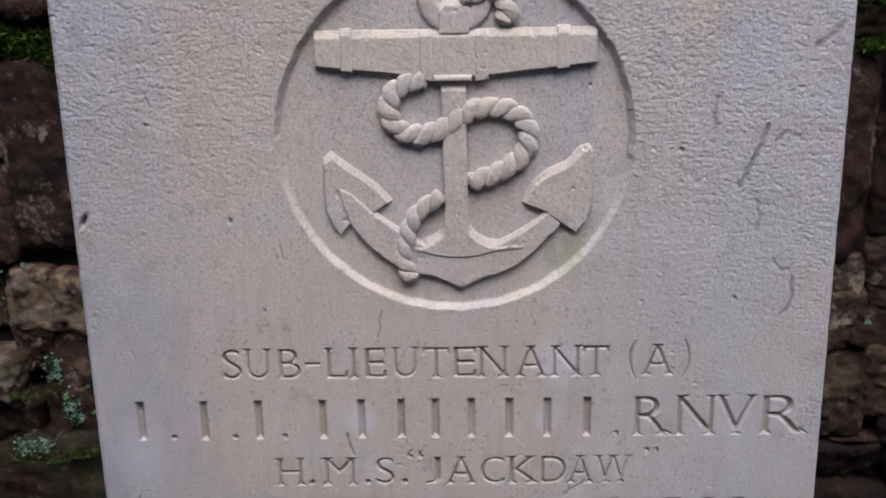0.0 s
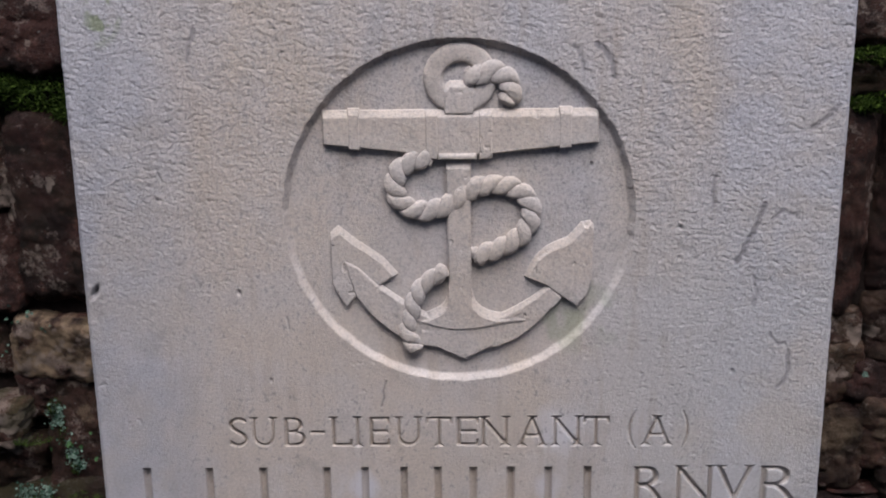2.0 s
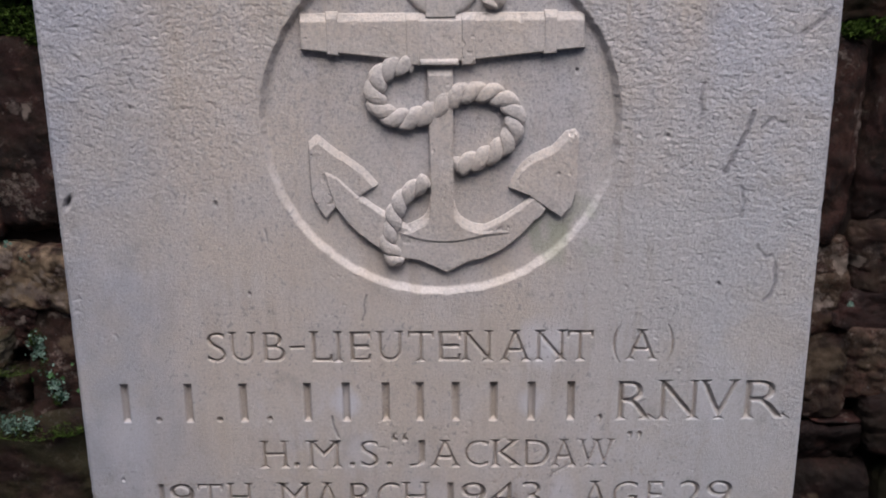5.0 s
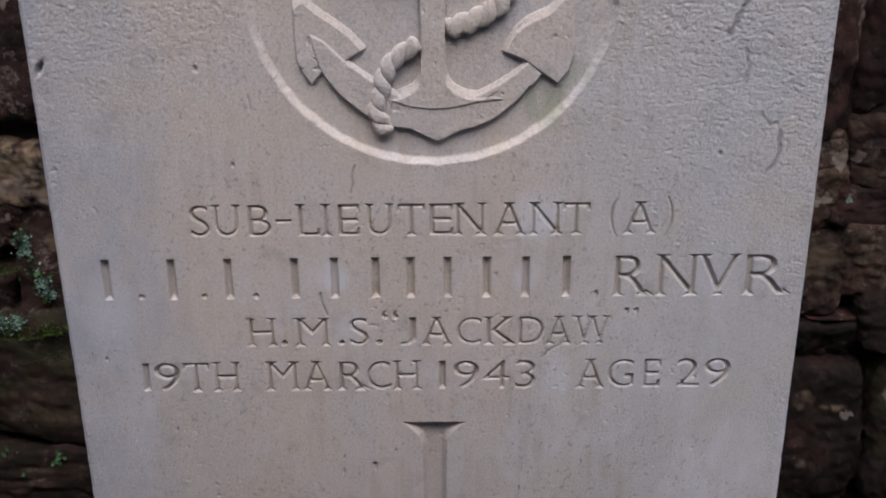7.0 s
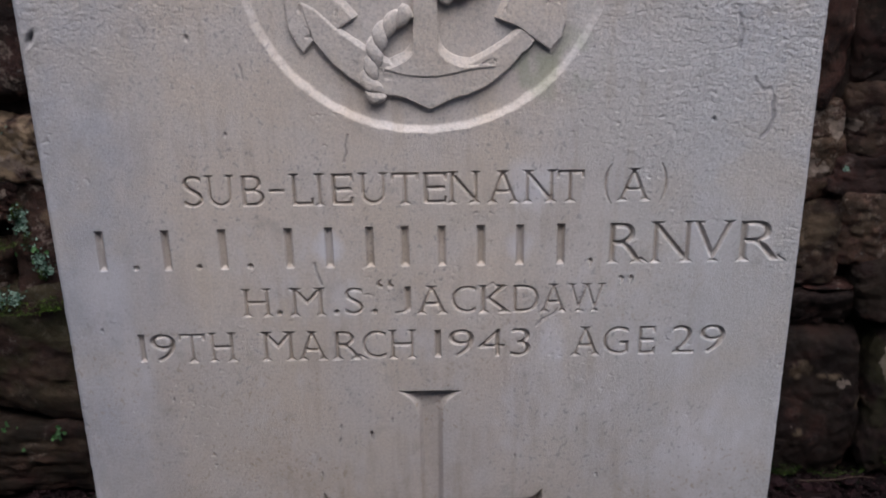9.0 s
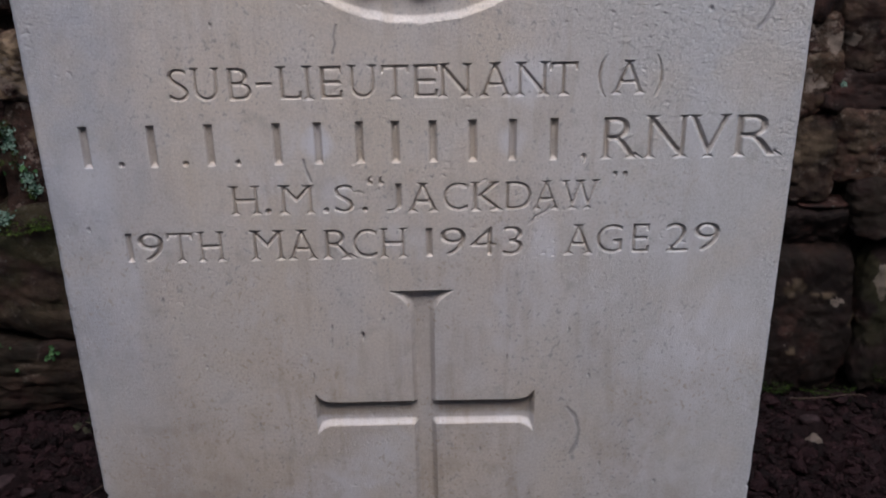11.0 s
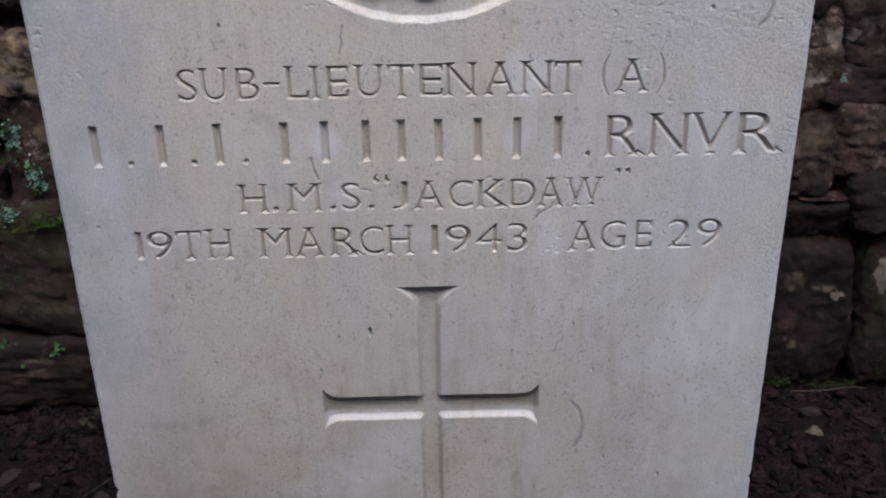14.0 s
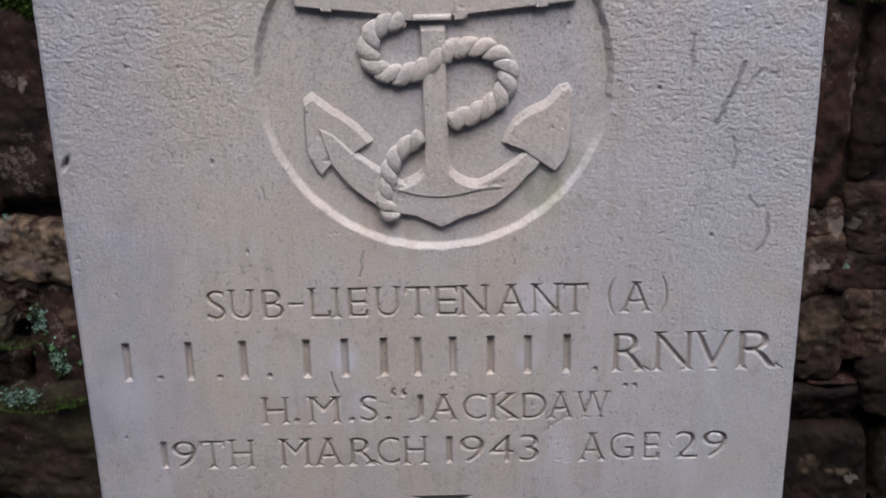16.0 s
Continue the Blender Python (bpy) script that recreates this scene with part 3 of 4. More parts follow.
for x, z, rx, rz, k in ((-0.0505, 0.5435, 0.0085, 0.010, 0.8), (0.0475, 0.5435, 0.008, 0.009, 0.55), (0.066, 0.488, 0.008, 0.016, 0.6), (0.052, 0.577, 0.013, 0.016, 0.45), (-0.055, 0.315, 0.028, 0.034, 0.75), (-0.030, 0.345, 0.020, 0.020, 0.5), (0.120, 0.335, 0.018, 0.012, 0.4), (0.085, 0.300, 0.012, 0.014, 0.7), (0.13, 0.285, 0.012, 0.01, 0.6), (-0.085, 0.315, 0.02, 0.012, 0.45), (0.155, 0.42, 0.030, 0.045, 0.40), (0.12, 0.28, 0.055, 0.018, 0.5), (-0.073, 0.285, 0.016, 0.020, 0.6), (-0.168, 0.52, 0.014, 0.030, 0.35), (-0.160, 0.46, 0.012, 0.05, 0.3)):
    ATTR["pale"] += 1.25 * k * np.clip(1.15 - ((GX - x) / rx) ** 2 - ((GZ - z) / rz) ** 2 + 0.9 * (layered2(GX * 120, GZ * 120, 3, 94) - 0.5), 0, 1)
ATTR["algae"] += smooth(0.50, 0.66, layered2(GX * 190, GZ * 150, 3, 92)) * np.clip(1.2 - ((GX + 0.170 - (GZ - 0.79) * 0.2) / 0.010) ** 2 - ((GZ - 0.793) / 0.016) ** 2, 0, 1)
ATTR["algae"] += 0.65 * smooth(0.40, 0.65, layered2(GX * 70, GZ * 60, 3, 96)) * np.clip(1 - ((GX - 0.060) / 0.030) ** 2 - ((GZ - 0.638) / 0.022) ** 2, 0, 1)
# roundel rim browner towards its top
ATTR["brown"] += 0.30 * np.clip(1 - (np.abs(far - ROUND_R + 0.002) / 0.004), 0, 1) * smooth(0.62, 0.77, GZ)
# thin drip stains and brown specks on the smooth lower part
ATTR["brown"] += 0.38 * smooth(0.54, 0.76, 0.6 * layered2(GX * 230, GZ * 22, 3, 84) + 0.4 * layered2(GX * 60, GZ * 45, 3, 83)) * smooth(0.20, 0.08, np.abs(GX))
ATTR["scuff"] += 0.7 * smooth(0.82, 0.91, noise2(GX * 800, GZ * 620, 82)) * smooth(0.48, 0.66, noise2(GX * 34, GZ * 26, 80)) * smooth(0.20, 0.12, np.abs(GX))
ATTR["brown"] += 0.7 * smooth(0.78, 0.90, noise2(GX * 780, GZ * 560, 79)) * smooth(0.50, 0.68, noise2(GX * 26, GZ * 30, 78)) * smooth(0.60, 0.45, GZ)
for k in ATTR:
    ATTR[k] = np.clip(ATTR[k], 0, 1)

# ragged sides and the arched top
PX = GX - np.sign(GX) * np.clip(1 - edge / 0.004, 0, 1) * (0.0005 * layered2(GX * 0 + np.sign(GX) * 3, GZ * 150, 3, 15) + 0.0020 * np.exp(-((GZ - np.where(GX < 0, 0.3225, 0.2690)) / 0.0022) ** 2) + 0.0012 * np.exp(-((GZ - 0.321) / 0.0015) ** 2) * (GX > 0))
PZ = GZ + np.clip((GZ - 0.804) / (TOP - 0.804), 0, 1) * 0.040 * (1 - (GX / HALF) ** 2)

count_z, count_x = GX.shape
order = np.arange(GX.size).reshape(GX.shape)
quad = np.stack([order[:-1, :-1], order[:-1, 1:], order[1:, 1:], order[1:, :-1]], -1).reshape(-1, 4)
owner = WHICH[:-1, :-1].ravel()
points = np.stack([PX, DEPTH, PZ], -1).reshape(-1, 3)


def split_off(number):
    chosen = quad[owner == number]
    used, faces = np.unique(chosen, return_inverse=True)
    return points[used], faces.reshape(-1, 4), {k: v.ravel()[used] for k, v in ATTR.items()}


for number, name in enumerate(CUTS):
    verts, faces, attrs = split_off(number)
    if not len(faces):
        continue
    if name == "body":
        ring = np.concatenate([order[0, :], order[1:, -1], order[-1, -2::-1], order[-2:0:-1, 0]])
        front = points[ring]
        back = front.copy()
        back[:, 1] = THICK
        base = len(verts)
        n = len(ring)
        k = np.arange(n)
        band = np.stack([base + k, base + n + k, base + n + (k + 1) % n, base + (k + 1) % n], -1)
        # back face as quads from side to side
        where = {v: i for i, v in enumerate(ring)}
        li = np.array([where[v] for v in order[:, 0]])
        ri = np.array([where[v] for v in order[:, -1]])
        rear = np.stack([base + n + li[:-1], base + n + li[1:], base + n + ri[1:], base + n + ri[:-1]], -1)
        verts = np.concatenate([verts, front, back])
        faces = np.concatenate([faces, band, rear])
        attrs = {key: np.concatenate([v, np.full(2 * n, 0.3 if key == "warm" else 0.0)]) for key, v in attrs.items()}
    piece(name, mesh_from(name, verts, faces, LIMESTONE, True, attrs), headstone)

# ---------------------------------------------------------------- the anchor in the roundel, carved in relief
FLOOR = ROUND_DEPTH + 0.0015


def tint(me, warm=1.0):
    layer = me.attributes.new("warm", "FLOAT", "POINT")
    layer.data.foreach_set("value", np.full(len(me.vertices), warm, np.float32))
    layer = me.attributes.new("rough", "FLOAT", "POINT")
    layer.data.foreach_set("value", np.full(len(me.vertices), 0.6, np.float32))


def curve_through(points, n=6):
    """A smooth open line through a few points."""
    p = np.array([points[0], *points, points[-1]], float)
    out = []
    for i in range(1, len(p) - 2):
        for k in range(n):
            t = k / n
            a, b, c, d = p[i - 1 : i + 3]
            out.append(0.5 * (2 * b + (c - a) * t + (2 * a - 5 * b + 4 * c - d) * t * t + (3 * b - a - 3 * c + d) * t ** 3))
    out.append(p[-2])
    return [tuple(v) for v in out]


def relief(name, outline, top, parent, splay=2.6, drop=2.4, least=0.5):
    """A raised shape in millimetres (x across, z up), counter-clockwise; edges that face up are splayed wide, the rest are near upright."""
    pts = np.array(outline, float)
    n = len(pts)
    nxt = np.roll(pts, -1, 0)
    way = nxt - pts
    way /= np.maximum(np.linalg.norm(way, axis=1), 1e-9)[:, None]
    normal = np.stack([way[:, 1], -way[:, 0]], -1)
    wide = least + (splay - least) * np.clip(normal[:, 1], 0, 1) ** 0.8
    inner = []
    for i in range(n):
        a, b = i - 1, i
        n1, n2, w1, w2 = normal[a], normal[b], wide[a], wide[b]
        det = n1[0] * n2[1] - n1[1] * n2[0]
        if n1 @ n2 > 0.75:
            mid = (n1 + n2) / np.linalg.norm(n1 + n2)
            inner.append(pts[i] - mid * (w1 + w2) / 2 / (mid @ n1))
        else:
            c1, c2 = n1 @ pts[i] - w1, n2 @ pts[i] - w2
            inner.append(np.array([(c1 * n2[1] - c2 * n1[1]) / det, (n1[0] * c2 - n2[0] * c1) / det]))
    inner = np.array(inner)
    bm = bmesh.new()

    def ring(p, y):
        return [bm.verts.new((q[0] / 1000, y, q[1] / 1000)) for q in p]

    low = ring(pts, FLOOR)
    mid = ring(pts, top + drop / 1000)
    high_ring = ring(inner, top)
    for a, b in ((low, mid), (mid, high_ring)):
        for i in range(n):
            bm.faces.new((a[i], a[(i + 1) % n], b[(i + 1) % n], b[i]))
    bm.faces.new(high_ring)
    bmesh.ops.triangulate(bm, faces=[f for f in bm.faces if len(f.verts) > 4])
    sharp = [e for e in bm.edges if len(e.link_faces) == 2 and e.calc_face_angle(0) > 0.5]
    bmesh.ops.bevel(bm, geom=sharp, offset=0.00045, segments=2, profile=0.6, affect="EDGES")
    for _ in range(6):
        long = [e for e in bm.edges if e.calc_length() > 0.0014]
        if not long:
            break
        bmesh.ops.subdivide_edges(bm, edges=long, cuts=1)
        bmesh.ops.triangulate(bm, faces=[f for f in bm.faces if len(f.verts) > 3])
    bm.verts.ensure_lookup_table()
    spots = np.array([v.co for v in bm.verts])
    shift = 0.00022 * (noise3(spots * 620, 3) - 0.5) + 0.00030 * (noise3(spots * 150, 5) - 0.5) + 0.00045 * smooth(0.80, 0.92, noise3(spots * 400, 9))
    for v, d in zip(bm.verts, shift):
        v.co.y += d
    for f in bm.faces:
        f.smooth = False
    ob = part(name, bm, LIMESTONE, parent)
    tint(ob.data)
    return ob


anchor = new("anchor_emblem")
anchor.parent = headstone
tagged(anchor, "fouled anchor carved in low relief")

# the stock, tapering outwards, its bands and the collar in the middle
relief("stock", [(-66, 729), (-9, 723), (11, 723), (70.5, 729), (70, 746), (-66, 746)], 0.0006, anchor, 3.6, 2.2)
relief("stock_band", [(-53.5, 726.6), (-47.5, 726.0), (-47.5, 747), (-53.5, 747)], 0.0001, anchor, 3.4, 2.0)
relief("stock_band", [(50.5, 726.0), (57, 726.6), (57, 747), (50.5, 747)], 0.0001, anchor, 3.4, 2.0)
relief("stock_band", [(-15.5, 721.6), (-9, 721.0), (-9, 745.5), (-15.5, 745.5)], 0.0001, anchor, 2.6, 2.0)
relief("stock_band", [(11, 721.0), (18, 721.6), (18, 745.5), (11, 745.5)], 0.0001, anchor, 2.6, 2.0)
relief("collar", [(-9, 721.2), (10, 721.2), (10, 724.5), (-9, 724.5)], -0.0006, anchor, 1.2, 1.2)

# shank with its spreading foot
foot = curve_through([(33, 641.6), (24, 636), (12, 632.8), (1, 632), (-11, 633.5), (-21, 637)])
right = curve_through([(7, 660), (7.6, 652), (11, 645), (20, 641), (33, 641.9)])
left = curve_through([(-21, 639.5), (-13, 642.5), (-7.5, 646), (-5, 652), (-4.6, 660)])
relief("shank", [(-5.6, 721), *left[::-1][1:-1], *foot[::-1], *right[::-1][1:], (7.2, 721)], 0.0006, anchor, 4.6, 2.4)
relief("shank_head", [(-6, 743.5), (9, 743.5), (9, 757), (6, 760), (-3, 760), (-6, 757)], 0.0006, anchor, 3.0, 2.2)

# arms
under = curve_through([(-52, 650), (-44, 639.5), (-33, 630), (-24, 624)]) + curve_through([(-14, 622.5), (-8, 621.5), (-3, 618.5), (3, 616), (9, 618.2), (14, 621)])
under += curve_through([(20, 622.3), (31, 627), (42, 636), (48, 643), (54, 649.5)])
over = curve_through([(47, 656.5), (36, 648), (22, 640.5), (1, 634), (-14, 640), (-24, 645.5), (-38, 655.5), (-50, 667)])
relief("crown", under + over + [(-57.5, 671), (-56, 662)], 0.0012, anchor, 2.4, 1.6)

# flukes
relief("fluke", [(-64.5, 684)] + curve_through([(-64.5, 668), (-64, 657), (-61, 650), (-57, 644)])[0:] + [(-51.5, 650.5), (-40, 655.5)] + curve_through([(-30, 662), (-38, 671), (-49, 679), (-60, 688)]), 0.0018, anchor, 4.2, 1.9)
relief("fluke", [(53, 649.5), (61, 644)] + curve_through([(66, 650), (68.5, 659), (68.5, 672), (69, 687)]) + [(67, 689.5), (62.5, 688.5)] + curve_through([(56, 681), (46, 676.5), (39, 670), (34, 660)]) + [(45, 655.5)], 0.0012, anchor, 4.2, 2.2)


def swept(name, line, radius, flat, top, parent, lobes=0.0, closed=False, box=0.78):
    """A bar of round section along a line in millimetres; lobes is the spacing of the strands of a rope."""
    p = np.array(line, float)
    gaps = np.linalg.norm(np.diff(p, axis=0), axis=1)
    run = np.concatenate([[0], np.cumsum(gaps)])
    steps = max(int(run[-1] / 0.55), 8)
    s = np.linspace(0, run[-1], steps + 1)
    c = np.stack([np.interp(s, run, p[:, 0]), np.interp(s, run, p[:, 1])], -1)
    way = np.gradient(c, axis=0)
    if closed:
        way[0] = way[-1] = c[1] - c[-2]
    way /= np.linalg.norm(way, axis=1)[:, None]
    across = np.stack([way[:, 1], -way[:, 0]], -1)
    sides = 30
    ang = np.arange(sides) / sides * 2 * np.pi
    verts = []
    for i in range(steps + 1):
        r = np.full(sides, radius)
        if lobes:
            r = radius * (0.58 + 0.47 * np.abs(np.sin(np.pi * (s[i] + 3.0 * np.cos(ang)) / lobes)) ** 0.34)
            r = r * (0.94 + 0.12 * noise2(s[i] / 6 + ang * 0, ang * 0, 3))
        r = r * (0.93 + 0.14 * layered2(s[i] * 0.9 + ang * 0, ang * radius * 0.9, 3, 4))
        if not closed:
            r = r * math.sqrt(min(1.0, (min(s[i], run[-1] - s[i]) + 0.5) / 2.5))
        off = np.sign(np.cos(ang)) * np.abs(np.cos(ang)) ** box * r
        y = top * 1000 + radius * flat - np.sign(np.sin(ang)) * np.abs(np.sin(ang)) ** box * r * flat
        verts.append(np.stack([(c[i, 0] + across[i, 0] * off) / 1000, y / 1000, (c[i, 1] + across[i, 1] * off) / 1000], -1))
    verts = np.concatenate(verts)
    i, j = np.meshgrid(np.arange(steps), np.arange(sides), indexing="ij")
    a = i * sides + j
    b = i * sides + (j + 1) % sides
    faces = np.stack([a, a + sides, b + sides, b], -1).reshape(-1, 4)
    if not closed:
        ends = len(verts)
        tips = np.array([verts[:sides].mean(0), verts[-sides:].mean(0)])
        verts = np.concatenate([verts, tips])
        k = np.arange(sides)
        first = np.stack([k, (k + 1) % sides, np.full(sides, ends), np.full(sides, ends)], -1)
        caps = np.concatenate([first[:, :3], np.stack([steps * sides + (k + 1) % sides, steps * sides + k, np.full(sides, ends + 1)], -1)])
        faces = np.concatenate([np.concatenate([faces[:, :3], faces[:, [0, 2, 3]]]), caps])
    me = mesh_from(name, verts, faces, LIMESTONE, not lobes, {"warm": np.full(len(verts), 1.0), "rough": np.full(len(verts), 0.6)})
    return piece(name, me, parent)


ring_line = [(2.2 + 13.2 * math.cos(a), 761 + 12.6 * math.sin(a)) for a in np.linspace(0, 2 * math.pi, 49)]
swept("ring", ring_line, 5.0, 0.60, 0.0014, anchor, closed=True, box=0.55)
rope_line = curve_through([(-12, 722), (-20, 721), (-25.5, 718.5), (-29.5, 714), (-31, 706), (-27, 698.5), (-18, 695), (-8, 696.5), (1, 701.5), (9, 706.5), (20, 708), (31, 705), (37, 697.5), (36, 687.5), (30, 680), (21, 675), (12, 672), (7.5, 670)], 8)
swept("rope", rope_line, 5.2, 0.50, -0.0004, anchor, 8.0)
swept("rope", curve_through([(-5.2, 664.5), (-10, 661.5), (-17, 656.5), (-22, 648.5), (-24, 640), (-26, 631), (-21, 619.5)], 8), 4.5, 0.58, -0.0006, anchor, 8.0)
swept("rope", curve_through([(4, 762.5), (10, 762), (17, 764.5), (24, 761.5), (27, 755), (25, 747.5)], 8), 5.4, 0.52, -0.0004, anchor, 8.0)

# ---------------------------------------------------------------- the rubble wall behind
wall = new("wall_back")
tagged(wall, "old dry rubble wall of dark damp brown sandstone with moss and lichen", "stone wall", kind="structure")
core_bm = bmesh.new()
bmesh.ops.create_cube(core_bm, size=1.0, matrix=Matrix.Translation((0, 0.818, 0.48)) @ Matrix.Diagonal((5.2, 0.40, 1.30, 1)))
bmesh.ops.subdivide_edges(core_bm, edges=core_bm.edges, cuts=24, use_grid_fill=True)
for v in core_bm.verts:
    v.co += Vector((0, 0.014 * (noise.noise(v.co * 7.0)), 0.02 * noise.noise(v.co * 5.0)))
part("mortar_core", core_bm, MORTAR, wall)


def wall_stone(x0, x1, z0, z1, face, seed, n=50, tan=0.0, crust=0.0, algae=0.0, painted_shade=0.0, rough=0.16, power=9.0):
    """One stone with its front at y = face."""
    deep = 0.16
    size = (x1 - x0, deep, z1 - z0)
    q, faces = lump(n, size, seed, rough, power, 0.0048 if n > 10 else 0.0)
    q = q + ((x0 + x1) / 2, face + deep / 2, (z0 + z1) / 2)
    attrs = None
    if n > 10:
        cover = layered2(q[:, 0] * 60 + seed, q[:, 2] * 60, 4, seed % 17)
        fray = layered2(q[:, 0] * 110, q[:, 2] * 110, 4, 6) - 0.5
        attrs = {
            "tan": tan * smooth(0.30, 0.6, cover),
            "crust": min(1.0, crust * 1.5) * smooth(0.49, 0.56, layered2(q[:, 0] * 40 + seed, q[:, 2] * 40, 5, 4)),
            "algae": algae * smooth(0.35, 0.6, layered2(q[:, 0] * 50, q[:, 2] * 50, 4, 9)) * smooth(-0.2, 0.6, (q[:, 2] - z0) / (z1 - z0)),
            "painted_shade": painted_shade * smooth(0.15, 0.5, layered2(q[:, 0] * 30 + seed, q[:, 2] * 30, 4, 12)),
        }
        for mx, mz, rx, rz, which, much in MARKS:
            spot = 1 - ((q[:, 0] - mx) / rx) ** 2 - ((q[:, 2] - mz) / rz) ** 2 + 2.6 * fray
            attrs[which] = np.maximum(attrs[which], much * smooth(0.0, 0.45, spot))
    return piece("stone", mesh_from("stone", q, faces, RUBBLE, True, attrs), wall)


# stones that flank the headstone, course by course from above: sides, foot, head, face, tan, crust, algae, painted
# shade
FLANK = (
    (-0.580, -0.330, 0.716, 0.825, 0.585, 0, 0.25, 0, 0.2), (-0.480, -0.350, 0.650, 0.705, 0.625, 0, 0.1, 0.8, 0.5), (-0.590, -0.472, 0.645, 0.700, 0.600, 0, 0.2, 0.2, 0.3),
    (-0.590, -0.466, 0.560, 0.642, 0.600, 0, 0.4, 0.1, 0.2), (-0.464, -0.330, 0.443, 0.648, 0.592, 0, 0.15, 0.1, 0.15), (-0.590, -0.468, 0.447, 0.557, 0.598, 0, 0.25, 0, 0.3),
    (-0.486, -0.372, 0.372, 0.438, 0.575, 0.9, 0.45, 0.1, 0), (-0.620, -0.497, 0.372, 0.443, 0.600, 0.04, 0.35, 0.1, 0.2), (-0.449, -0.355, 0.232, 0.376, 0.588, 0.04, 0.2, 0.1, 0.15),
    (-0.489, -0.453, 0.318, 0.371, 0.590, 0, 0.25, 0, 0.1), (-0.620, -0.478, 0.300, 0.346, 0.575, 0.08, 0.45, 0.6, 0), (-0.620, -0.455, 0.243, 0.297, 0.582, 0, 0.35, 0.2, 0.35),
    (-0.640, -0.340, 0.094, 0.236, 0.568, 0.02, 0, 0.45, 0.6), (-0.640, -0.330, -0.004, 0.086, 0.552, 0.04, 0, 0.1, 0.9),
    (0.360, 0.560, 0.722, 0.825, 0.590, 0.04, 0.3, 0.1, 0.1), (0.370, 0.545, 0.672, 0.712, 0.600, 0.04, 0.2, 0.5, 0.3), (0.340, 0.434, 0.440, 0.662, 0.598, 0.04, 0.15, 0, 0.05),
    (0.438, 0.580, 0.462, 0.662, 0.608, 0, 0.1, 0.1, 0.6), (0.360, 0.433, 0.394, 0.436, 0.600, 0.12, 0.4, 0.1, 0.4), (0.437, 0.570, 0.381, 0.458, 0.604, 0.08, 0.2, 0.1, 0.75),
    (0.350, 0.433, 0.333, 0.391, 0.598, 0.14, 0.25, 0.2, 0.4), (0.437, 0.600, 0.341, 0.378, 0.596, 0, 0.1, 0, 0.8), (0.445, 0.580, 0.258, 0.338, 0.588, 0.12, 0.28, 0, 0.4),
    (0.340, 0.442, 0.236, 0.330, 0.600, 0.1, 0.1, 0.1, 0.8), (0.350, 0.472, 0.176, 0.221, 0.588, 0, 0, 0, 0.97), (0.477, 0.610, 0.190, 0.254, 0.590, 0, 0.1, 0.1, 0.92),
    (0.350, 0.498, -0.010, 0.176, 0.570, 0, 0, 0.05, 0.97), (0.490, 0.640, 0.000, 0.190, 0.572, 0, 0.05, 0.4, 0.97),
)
# crusts and stains with a place of their own: x, z, half width, half height, which, how much
MARKS = (
    (-0.466, 0.355, 0.010, 0.008, "crust", 0.7), (-0.425, 0.362, 0.016, 0.005, "crust", 0.6), (-0.500, 0.305, 0.020, 0.004, "crust", 1.0), (-0.415, 0.330, 0.010, 0.012, "tan", 0.3),
    (-0.445, 0.505, 0.020, 0.028, "crust", 0.6), (-0.432, 0.480, 0.014, 0.012, "crust", 0.55), (-0.476, 0.575, 0.010, 0.030, "crust", 0.8), (-0.428, 0.590, 0.006, 0.009, "crust", 1.0),
    (-0.495, 0.293, 0.012, 0.012, "crust", 1.0), (-0.49, 0.323, 0.022, 0.010, "crust", 0.9), (-0.478, 0.740, 0.008, 0.022, "crust", 0.9), (-0.43, 0.735, 0.004, 0.003, "crust", 1.0),
    (-0.445, 0.145, 0.07, 0.028, "tan", 0.12), (-0.44, 0.062, 0.035, 0.012, "tan", 0.12),
    (0.466, 0.113, 0.009, 0.007, "crust", 0.8), (0.450, 0.123, 0.013, 0.004, "tan", 0.4), (0.410, 0.064, 0.004, 0.010, "crust", 0.6), (0.418, 0.053, 0.006, 0.004, "tan", 0.35), (0.412, 0.134, 0.014, 0.012, "tan", 0.3),
    (0.490, 0.085, 0.008, 0.006, "tan", 0.25), (0.513, 0.140, 0.008, 0.028, "crust", 1.0), (0.440, 0.409, 0.018, 0.012, "crust", 0.9), (0.412, 0.372, 0.018, 0.014, "crust", 0.7), (0.418, 0.300, 0.020, 0.028, "tan", 0.25),
    (0.432, 0.560, 0.004, 0.060, "crust", 0.5), (0.405, 0.640, 0.012, 0.006, "crust", 0.6), (0.43, 0.745, 0.018, 0.026, "crust", 0.5), (0.475, 0.305, 0.02, 0.02, "tan", 0.25),
)
for k, (x0, x1, z0, z1, face, tan, crust, algae, painted_shade) in enumerate(FLANK):
    wall_stone(x0 - 0.005, x1 + 0.005, z0 - 0.004, z1 + 0.004, face, 100 + k, 50, tan, crust, algae, painted_shade)

# thin slate wedged in a joint
slate_q, slate_f = lump(7, (0.062, 0.10, 0.0042), 77, 0.05, 7.0)
piece("slate", mesh_from("slate", slate_q + (0.4405, 0.636, 0.229), slate_f, RUBBLE), wall, "thin slip of stone wedged in a joint")

# rougher stones for the rest of the wall
fill = random.Random(8)


